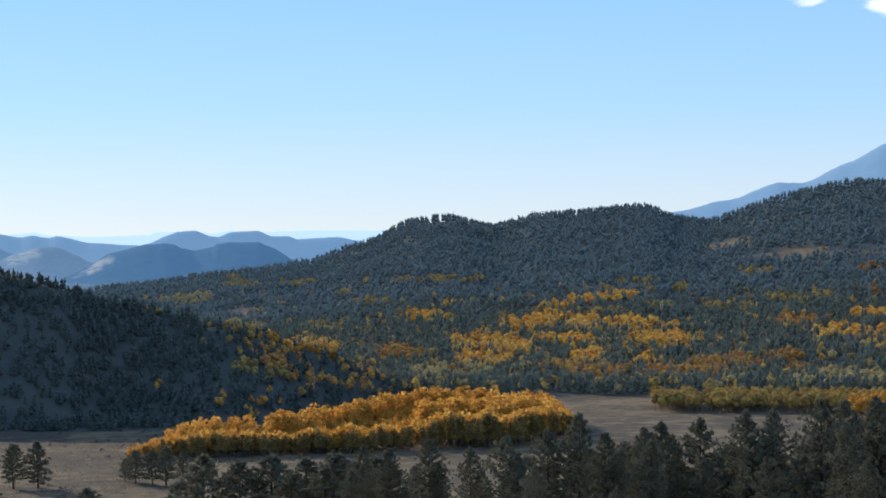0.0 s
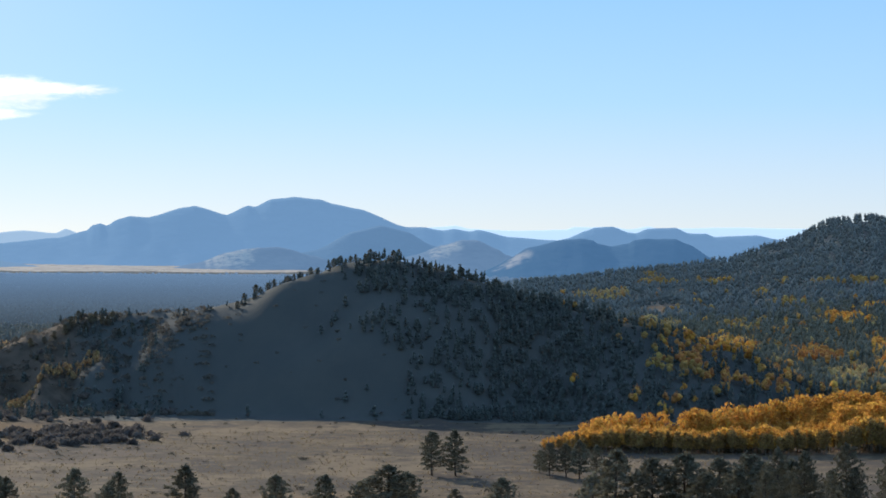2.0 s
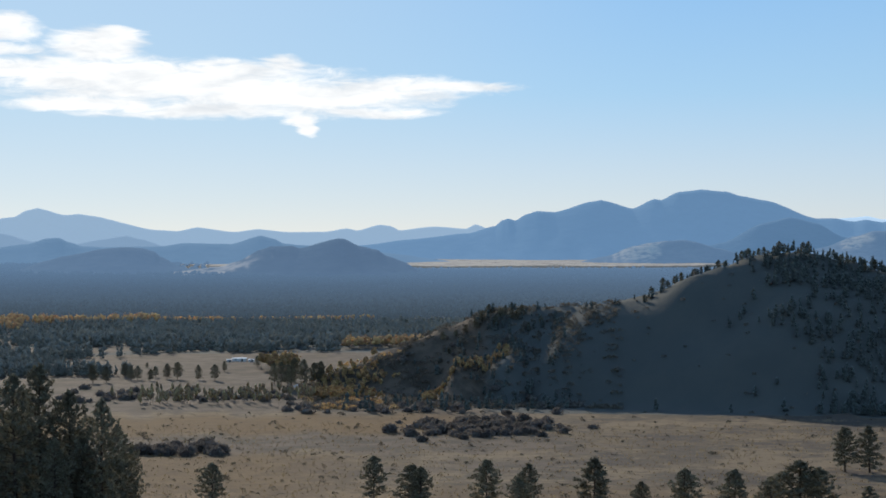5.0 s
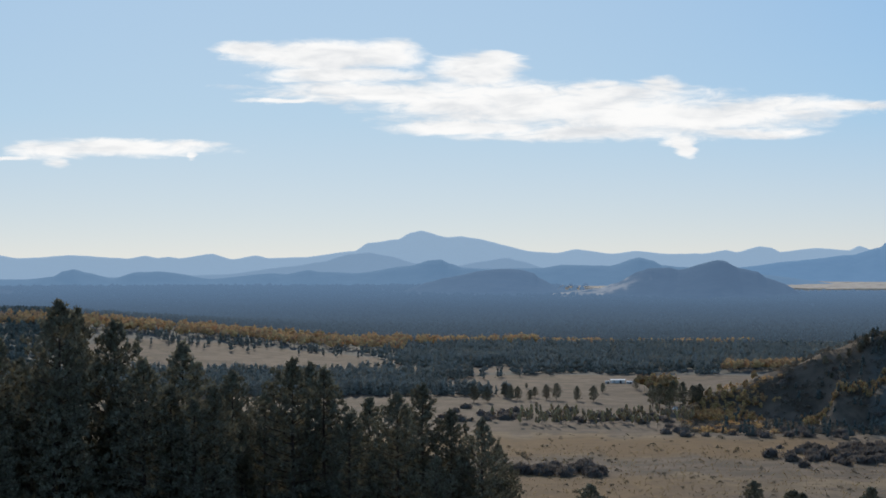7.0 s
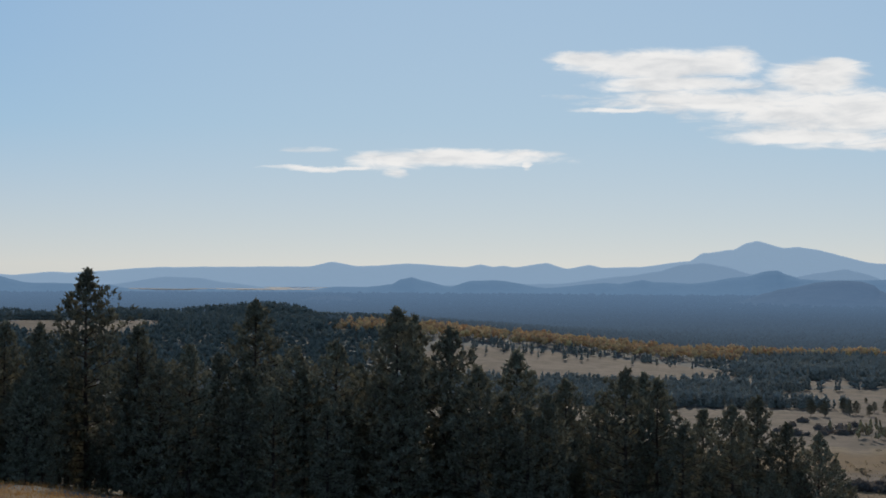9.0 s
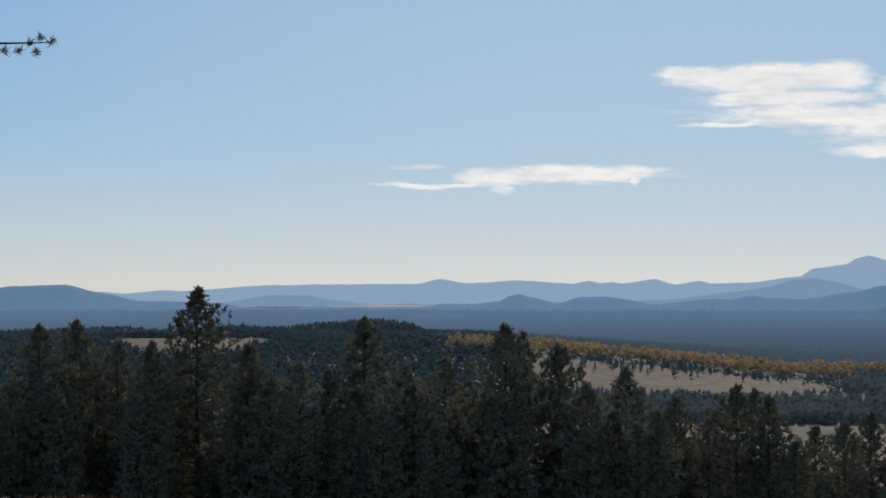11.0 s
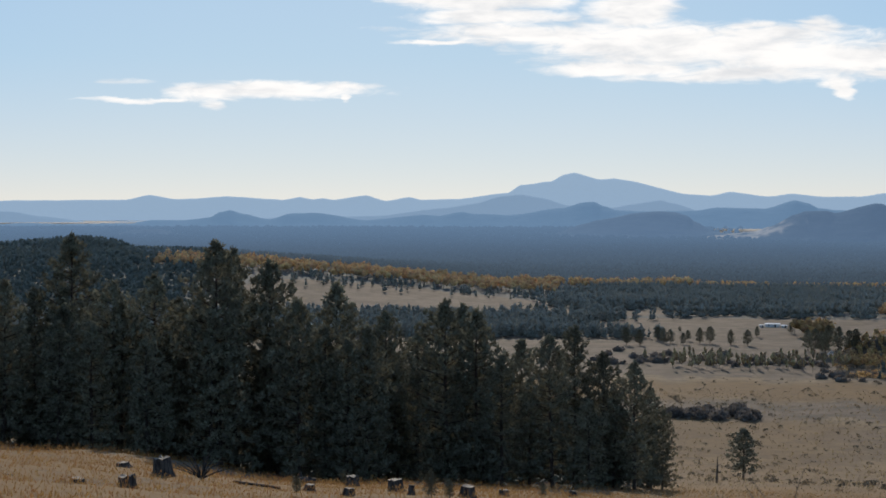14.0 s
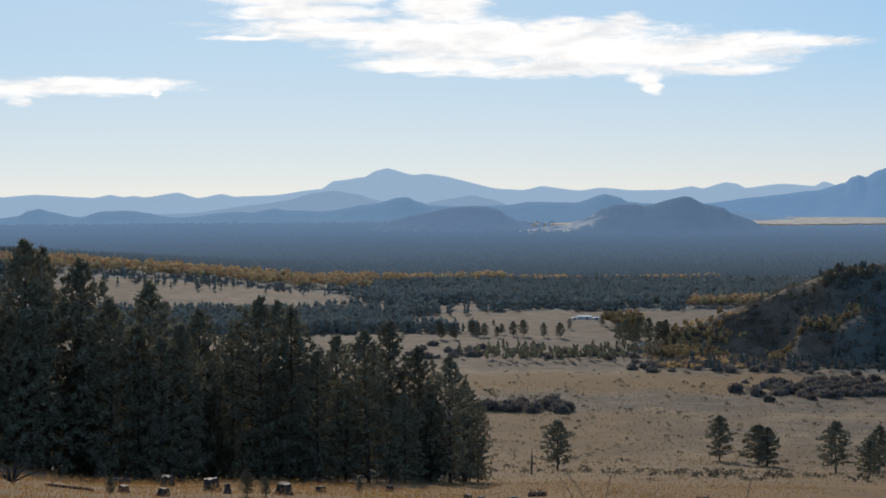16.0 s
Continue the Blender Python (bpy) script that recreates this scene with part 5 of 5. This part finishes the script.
env = [(34, -6.4), (37, -5.0), (41, -4.4), (45, -3.8), (50, -3.2), (60, -2.8), (70, -2.6)]
b, r = rng.uniform(35.8, 66, 60), rng.uniform(175, 250, 60)
pine_mass("deep_stand_pines", "dark ponderosa pines deep in the stand", b, r, EYE + r * np.tan(np.radians(crest(b, env) - rng.uniform(0.2, 1.4, 60))) - spot(b, r)[2], 1.2)
b, r = rng.uniform(34.8, 66, 110), rng.uniform(140, 185, 110)
pine_mass("young_stand_pines", "low young pines filling the foot of the stand", b, r, rng.uniform(2.5, 6, 110), 1.5)
env = [(-18, -4.0), (-13, -4.4), (-11, -4.8), (-7.6, -5.2), (-4.2, -5.3), (-2, -5.8), (2.4, -6.1), (6, -6.7)]
b, r = -17 + 19.5 * rng.uniform(0, 1, 60) ** 0.95, rng.uniform(262, 335, 60)
pine_mass("lower_slope_pines", "dark green pines massed on the slope below", b, r, np.maximum(5, EYE + r * np.tan(np.radians(crest(b, env) - rng.uniform(0.5, 1.6, 60))) - spot(b, r)[2]), 1.1)
# pines on the slope below
for bearing, dip in [(2.52, -5.94), (1.66, -6.04), (0.46, -5.76), (-0.74, -6.03), (-1.94, -5.69), (-3.14, -5.5), (-4.08, -5.02), (-4.84, -5.62), (-5.95, -5.45), (-6.54, -5.28), (-7.73, -5.16), (-9.07, -4.93), (-9.82, -4.88), (-11.23, -4.58), (-12.05, -4.58), (-12.79, -4.49), (-14.5, -4.3)]:
    r = random.uniform(222, 250)
    plant(NEAR, bearing, r, top_to_height(bearing, r, dip), "tall dark green ponderosa pine on the slope below", "pines on the slope")
for k in range(62):
    bearing = -17 + 20.5 * random.random() ** 0.95
    r = random.uniform(215, 262)
    dip = float(crest(np.array([bearing]), [(-18, -4.3), (-13, -4.7), (-11, -5.1), (-7.6, -5.5), (-4.2, -5.7), (-2, -6.1), (2.4, -6.4), (6, -6.9)])[0]) - random.uniform(0.1, 1.8)
    plant(NEAR if r < 250 else MIDS, bearing, r, max(5, top_to_height(bearing, r, dip)), "dark green ponderosa pine on the slope below", "pines on the slope")
for bearing, dip, r in [(14.2, -6.7, 400), (13.6, -6.9, 410), (20.3, -6.7, 420), (17.6, -7.0, 430), (16.1, -7.0, 420), (10.7, -7.05, 440), (7.37, -6.13, 330), (6.18, -6.36, 330), (18.9, -7.4, 430), (15.0, -7.2, 430), (12.2, -7.4, 430), (22.6, -7.3, 440), (8.0, -6.9, 400), (3.3, -6.2, 310), (4.14, -6.31, 320), (5.25, -6.2, 330), (2.9, -6.4, 320), (4.6, -6.8, 305), (3.7, -6.6, 305), (2.1, -6.3, 330)]:
    plant(MIDS, bearing, r, max(4, top_to_height(bearing, r, dip)), "bushy pine on the open slope", "lone pines", 2.3 if bearing == 14.2 else 1.6)
for bearing in (15.9, 15.7, 15.55, 15.4, 15.25, 15.1, 14.95, 14.8, 14.65, 14.1, 13.95, 16.4, 16.6, 16.9, 17.1, 17.3, 17.7, 17.9, 18.1, 18.25, 18.6, 18.8, 13.2, 13.0, 12.8, 12.6, 12.3, 12.0,
                22.3, 22.5, 22.65, 22.8, 23.0, 23.15, 23.3, 23.5, 23.7, 23.9, 24.2, 24.5, 24.7, 24.9, 21.9):
    plant(MIDS, bearing, 1083 + random.uniform(-8, 8), random.uniform(4.2, 6.8), "broad pine on the crest of the cinder hill", "crest pines", 1.4)
# lone pines on the meadow: bearing, dip of the foot, height
for bearing, dip, tall in [(31.88, -8.33, 13), (27.0, -8.04, 15), (25.85, -8.18, 13), (25.6, -8.2, 12.5), (23.57, -8.3, 14.5), (22.3, -8.3, 14), (12.87, -7.03, 17), (12.15, -7.03, 18), (9.3, -7.0, 13), (8.4, -7.06, 15), (8.8, -7.02, 13), (7.9, -6.95, 12), (9.6, -6.9, 9)]:
    x, y, z = sight(bearing, dip)
    plant(MIDS, bearing, math.hypot(x, y), tall, "lone dark pine standing on the dry meadow", "lone pines", 1.75 if 25 < bearing < 26 else 1.4)
# pines far out on the valley meadow
for bearing, dip, tall in [(33.2, -4.32, 10), (32.9, -4.33, 11), (32.27, -4.35, 9.5), (31.78, -4.37, 10), (31.5, -4.1, 7), (34.45, -4.25, 9), (34.27, -4.33, 9.5), (34.08, -4.33, 9), (33.7, -4.36, 7.5), (33.55, -4.25, 7),
                           (30.5, -3.98, 8), (33.8, -3.98, 4), (30.0, -4.5, 13), (29.8, -4.55, 14), (29.6, -4.5, 12), (29.4, -4.45, 15), (29.1, -4.5, 14), (28.8, -4.5, 12), (29.5, -4.6, 13), (28.6, -4.45, 12), (35.0, -4.4, 10), (35.4, -4.4, 11)]:
    x, y, z = sight(bearing, dip)
    plant(MIDS, bearing, math.hypot(x, y), tall, "small dark pine far out on the valley meadow", "valley pines", 1.35)
for bearing, dip, tall in [(41.3, -9.05, 1.1), (40.75, -9.08, 0.8), (43.95, -8.62, 0.9), (45.4, -8.95, 0.7), (37.9, -9.0, 0.8)]:
    x, y, z = sight(bearing, dip, 60.0)
    plant(MIDS, bearing, math.hypot(x, y), tall, "small dark pine seedling in dry grass", "pine seedlings", 1.3)
for ob in NEAR + MIDS + FILL:
    for o in (*ob.children_recursive, ob):
        bpy.data.objects.remove(o)


# ---------------------------------------------------------------- near slope: stumps, dead wood, grass
def bm_tube(bm, path, radii, sides=8, cap=True):
    v, f = tube(path, radii, sides)
    vs = [bm.verts.new(p) for p in v]
    for q in f:
        bm.faces.new([vs[i] for i in q])
    if cap:
        bm.faces.new(vs[-sides:])
    return vs


def on_ground(bearing, dip, start=60.0):
    return sight(bearing, dip, start)


def stump(bearing, dip, wide, tall, label, lean=0.0):
    """A weathered stump: flared fluted body with roots, and a pale sawn top."""
    x, y, z = on_ground(bearing, dip)
    thing = tagged(new("tree_stump"), label, "stump", "old stumps")
    thing.matrix_world = Matrix.Translation((x, y, z)) @ Euler((lean, lean * 0.6, random.uniform(0, 6))).to_matrix().to_4x4()
    g = np.random.default_rng(int(bearing * 100))
    sides, bm = 18, bmesh.new()
    rings = []
    flute = 1 + 0.12 * np.sin(np.arange(sides) * 6.2832 / sides * 5 + g.uniform(0, 6)) + g.normal(size=sides) * 0.05
    for f, k in ((-0.25, 1.35), (0.0, 1.2), (0.2, 1.03), (0.6, 0.95), (1.0, 0.92)):
        ring = []
        for q in range(sides):
            a = 6.2832 * q / sides
            rad = wide / 2 * k * (1 + (flute[q] - 1) * (1.5 - f))
            ring.append(bm.verts.new((rad * math.cos(a), rad * math.sin(a), tall * f + (g.normal() * 0.05 * tall if f == 1.0 else 0))))
        rings.append(ring)
    for a, b2 in zip(rings, rings[1:]):
        for q in range(sides):
            bm.faces.new((a[q], a[(q + 1) % sides], b2[(q + 1) % sides], b2[q]))
    rim = [v.co.copy() for v in rings[-1]]
    part("body", bm, GREY_WOOD, thing)
    bm = bmesh.new()
    outer = [bm.verts.new((c.x * 0.99, c.y * 0.99, c.z + 0.004)) for c in rim]
    mid = bm.verts.new((0, 0, tall * 0.97))
    for q in range(sides):
        bm.faces.new((outer[q], outer[(q + 1) % sides], mid))
    part("cut_top", bm, STUMP_TOP, thing, "pale weathered sawn top")
    return thing


for bearing, dip, wide, tall in [(49.40, -8.34, 0.85, 0.78), (50.47, -8.85, 0.55, 0.6), (43.70, -8.68, 0.75, 0.6), (42.38, -8.86, 0.75, 0.55), (41.9, -8.93, 0.25, 0.35), (40.2, -8.96, 0.6, 0.42), (51.95, -8.5, 0.5, 0.2), (45.0, -8.86, 0.5, 0.25),
                                 (43.8, -8.95, 0.45, 0.25), (39.1, -8.98, 0.5, 0.3), (34.6, -9.25, 0.35, 0.22), (34.2, -9.28, 0.3, 0.2), (33.2, -9.3, 0.28, 0.2), (50.6, -8.02, 0.6, 0.2), (37.0, -8.95, 0.4, 0.3)]:
    stump(bearing, dip, wide, tall, "old grey sawn tree stump in dry grass", 0.06)


def log(bearing, dip, length, rad, turn, label):
    x, y, z = on_ground(bearing, dip)
    thing = tagged(new("fallen_log"), label, "log", "fallen logs")
    ux, uy = math.cos(turn), math.sin(turn)
    path = []
    for f in np.linspace(-0.5, 0.5, 7):
        px, py = x + ux * length * f, y + uy * length * f
        path.append((px - x, py - y, float(height(np.array(px), np.array(py))) - z + rad * 0.75 + random.uniform(-0.02, 0.02)))
    thing.matrix_world = Matrix.Translation((x, y, z))
    bm = bmesh.new()
    bm_tube(bm, path, [rad * random.uniform(0.85, 1.1) for _ in path], 10)
    part("trunk", bm, GREY_WOOD, thing)
    for f in (1, 3, 4):
        bm = bmesh.new()
        p = Vector(path[f])
        bm_tube(bm, [p, p + Vector((random.uniform(-0.3, 0.3), random.uniform(-0.3, 0.3), rad * 2.2))], [rad * 0.3, rad * 0.12], 6)
        part("branch_stub", bm, GREY_WOOD, thing)
    return thing


log(45.16, -8.58, 1.3, 0.2, radians(45), "charred log lying in dry grass")
log(46.6, -8.72, 2.2, 0.07, radians(60), "thin grey log lying in dry grass")
log(32.5, -9.15, 0.8, 0.11, radians(30), "charred broken log lying in dry grass")
log(27.5, -9.2, 0.7, 0.10, radians(35), "charred broken log lying in dry grass")
log(33.6, -9.35, 0.6, 0.08, radians(40), "grey broken log lying in dry grass")
log(54.0, -9.05, 1.7, 0.035, radians(58), "thin bare stick lying in dry grass")
log(54.2, -8.25, 1.1, 0.02, radians(20), "thin bare stick lying in dry grass")
log(41.0, -8.7, 1.6, 0.12, radians(40), "grey log lying in dry grass")


def dead_bush(bearing, dip, wide, tall, twigs, label):
    """A fan of bare crooked sticks from one root."""
    x, y, z = on_ground(bearing, dip)
    thing = tagged(new("dead_bush"), label, "bush")
    thing.matrix_world = Matrix.Translation((x, y, z))
    g = np.random.default_rng(5)
    side = Vector((math.cos(radians(bearing)), math.sin(radians(bearing)), 0))
    for k in range(twigs):
        s = -1 + 2 * (k + g.uniform(-0.2, 0.2)) / (twigs - 1)
        tip = side * (s * wide / 2) + Vector((g.normal() * 0.15, g.normal() * 0.15, tall * (1.05 - 0.55 * s * s) * g.uniform(0.75, 1.1)))
        mid = tip * 0.5 + Vector((g.normal() * 0.06, g.normal() * 0.06, 0.05 + g.normal() * 0.05))
        bm = bmesh.new()
        bm_tube(bm, [(0, 0, -0.05), mid, tip], [0.05, 0.032, 0.012], 5)
        bm_tube(bm, [mid, mid + (tip - mid) * 0.6 + Vector((g.normal() * 0.15, g.normal() * 0.15, 0.1))], [0.014, 0.005], 4)
        part("stick", bm, GREY_WOOD, thing)
    return thing


dead_bush(48.25, -8.42, 2.5, 1.1, 13, "bare grey dead bush fanning out of dry grass")


def stalk(bearing, r, dip, lean):
    """A tall dry weed stalk, bent by the wind."""
    x, y, z = (float(v) for v in spot(bearing, r))
    tall = EYE + r * math.tan(radians(dip)) - z
    thing = tagged(new("dry_stalk"), "thin bent dry weed stalk", "plant", "dry stalks")
    thing.matrix_world = Matrix.Translation((x, y, z))
    bm = bmesh.new()
    side = Vector((math.cos(radians(bearing)), math.sin(radians(bearing)), 0))
    path = [side * (lean * (f ** 2)) + Vector((0, 0, tall * f)) for f in np.linspace(-0.03, 1, 8)]
    bm_tube(bm, path, list(np.linspace(0.016, 0.005, 8)), 5)
    part("stem", bm, STUMP_TOP, thing)
    for f in (3, 5):
        bm = bmesh.new()
        bm_tube(bm, [path[f], path[f] + side * (0.2 * (1 if f == 3 else -1)) + Vector((0, 0, 0.22))], [0.008, 0.003], 4)
        part("twig", bm, STUMP_TOP, thing)


for bearing, r, dip, lean in [(30.5, 45, -7.95, 0.35), (31.2, 44, -8.5, -0.5), (30.9, 46, -8.35, -0.6), (26.3, 45, -8.35, 0.25), (32.3, 44, -8.75, -0.3), (29.2, 47, -8.85, 0.3)]:
    stalk(bearing, r, dip, lean)


def snag(bearing, dip, tall):
    x, y, z = on_ground(bearing, dip, 320)
    thing = tagged(new("dead_snag"), "bare broken dead tree trunk on the meadow", "tree")
    thing.matrix_world = Matrix.Translation((x, y, z))
    bm = bmesh.new()
    bm_tube(bm, [(0, 0, -0.3), (0.1, 0, tall * 0.5), (0.05, 0.1, tall)], [0.2, 0.14, 0.05], 7)
    part("trunk", bm, GREY_WOOD, thing)
    bm = bmesh.new()
    bm_tube(bm, [(0.1, 0, tall * 0.6), (0.8, 0, tall * 0.72)], [0.08, 0.03], 5)
    part("broken_limb", bm, GREY_WOOD, thing)


snag(32.67, -8.55, 4.2)

# dry grass on the near slope
n = 50000
b, r = rng.uniform(24, 66, n), np.sqrt(rng.uniform(34 ** 2, 150 ** 2, n))
stays = rng.uniform(0, 1, n) < 0.25 + 0.75 * smooth(33, 38, b)
b, r = b[stays], r[stays]
n = len(b)
x, y, z = spot(b, r)
g1 = np.random.default_rng(3)
v, f = blades(np.stack([x, y, z], -1), np.tile([0.12, 0.05, 1.8], (n, 1)), 3, 0.12, 0.019, g1, -0.6, 1.2)
me = mesh_from("dry_grass", v, f, False)
me.materials.append(GRASS)
tagged(new("dry_grass", me), "knee high golden dry grass on the near slope", "grass", kind="stuff")


# ---------------------------------------------------------------- far buildings and a parked car
def box(bm, sx, sy, sz, at=(0, 0, 0)):
    m = Matrix.Translation(Vector(at) + Vector((0, 0, sz / 2))) @ Matrix.Diagonal((sx, sy, sz, 1))
    return bmesh.ops.create_cube(bm, size=1, matrix=m)


def shed(bearing, dip, long, deep, high, label):
    """A ranch shed: walls, a pitched roof with eaves, a door and a window."""
    x, y, z = sight(bearing, dip)
    thing = tagged(new("ranch_shed"), label, "building", "ranch sheds")
    thing.matrix_world = Matrix.Translation((x, y, z - 0.1)) @ Matrix.Rotation(radians(bearing), 4, "Z")
    bm = bmesh.new()
    box(bm, long, deep, high)
    part("wall", bm, WALLS, thing)
    bm = bmesh.new()
    e, h = 0.4, deep * 0.075
    for s in (1, -1):
        q = [bm.verts.new(p) for p in ((-long / 2 - e, s * (deep / 2 + e), high - 0.1), (long / 2 + e, s * (deep / 2 + e), high - 0.1), (long / 2 + e, 0, high + h), (-long / 2 - e, 0, high + h))]
        top = [bm.verts.new(v.co + Vector((0, 0, 0.12))) for v in q]
        bm.faces.new(q), bm.faces.new(top)
        for k in range(4):
            bm.faces.new((q[k], q[(k + 1) % 4], top[(k + 1) % 4], top[k]))
    part("roof", bm, WHITE, thing, "white metal roof")
    bm = bmesh.new()
    box(bm, 1.1, 0.08, 2.0, (long * 0.2, -deep / 2 - 0.04, 0))
    part("door", bm, GREY_WOOD, thing)
    bm = bmesh.new()
    box(bm, 0.9, 0.08, 0.8, (-long * 0.25, -deep / 2 - 0.04, 1.0))
    part("window", bm, GREY_WOOD, thing)


shed(31.05, -3.80, 10.0, 5, 2.2, "low ranch shed with a white metal roof")
shed(31.36, -3.82, 3.0, 3, 1.8, "tiny white roofed shed on the valley meadow")
shed(30.70, -3.82, 4.0, 3.5, 1.8, "small white roofed shed on the valley meadow")
shed(0.95, -1.45, 5, 5, 2.5, "small white roofed cabin in the woods")

CAR_PAINT = plain_material("white_car_paint", (0.78, 0.78, 0.78), (0.82, 0.82, 0.82), 1.0, 0.3, 0.0)
STEEL = plain_material("steel_rim", (0.4, 0.4, 0.41), (0.5, 0.5, 0.51), 1.0, 0.35, 0.0)
RUBBER = plain_material("tyre_rubber", (0.02, 0.02, 0.02), (0.03, 0.03, 0.03))
DARK_GLASS = plain_material("dark_car_glass", (0.03, 0.035, 0.04), (0.04, 0.045, 0.05), 1.0, 0.1, 0.0)


def car(bearing, dip):
    x, y, z = sight(bearing, dip)
    thing = tagged(new("parked_car"), "white car parked on the valley meadow", "car")
    thing.matrix_world = Matrix.Translation((x, y, z)) @ Matrix.Rotation(radians(bearing + 12), 4, "Z")
    bm = bmesh.new()
    box(bm, 4.6, 1.8, 0.7, (0, 0, 0.35))
    top = box(bm, 2.6, 1.6, 0.65, (-0.3, 0, 1.05))
    for v in top["verts"]:
        if v.co.z > 1.4:
            v.co.x = -0.3 + (v.co.x + 0.3) * 0.7
    bmesh.ops.bevel(bm, geom=bm.edges[:], offset=0.08, segments=2, affect="EDGES")
    part("body", bm, CAR_PAINT, thing)
    bm = bmesh.new()
    box(bm, 2.0, 1.66, 0.4, (-0.3, 0, 1.15))
    part("window", bm, DARK_GLASS, thing)
    for wx in (-1.4, 1.4):
        for wy in (-0.8, 0.8):
            bm = bmesh.new()
            bm_tube(bm, [(wx, wy - 0.1, 0.33), (wx, wy + 0.12, 0.33)], [0.33, 0.33], 14)
            wheel = part("wheel", bm, RUBBER, thing)
            bm = bmesh.new()
            bm_tube(bm, [(wx, wy - 0.115, 0.33), (wx, wy + 0.135, 0.33)], [0.2, 0.2], 12)
            part("rim", bm, STEEL, wheel, "grey steel rim")


car(29.3, -4.66)
car(31.8, -4.83)
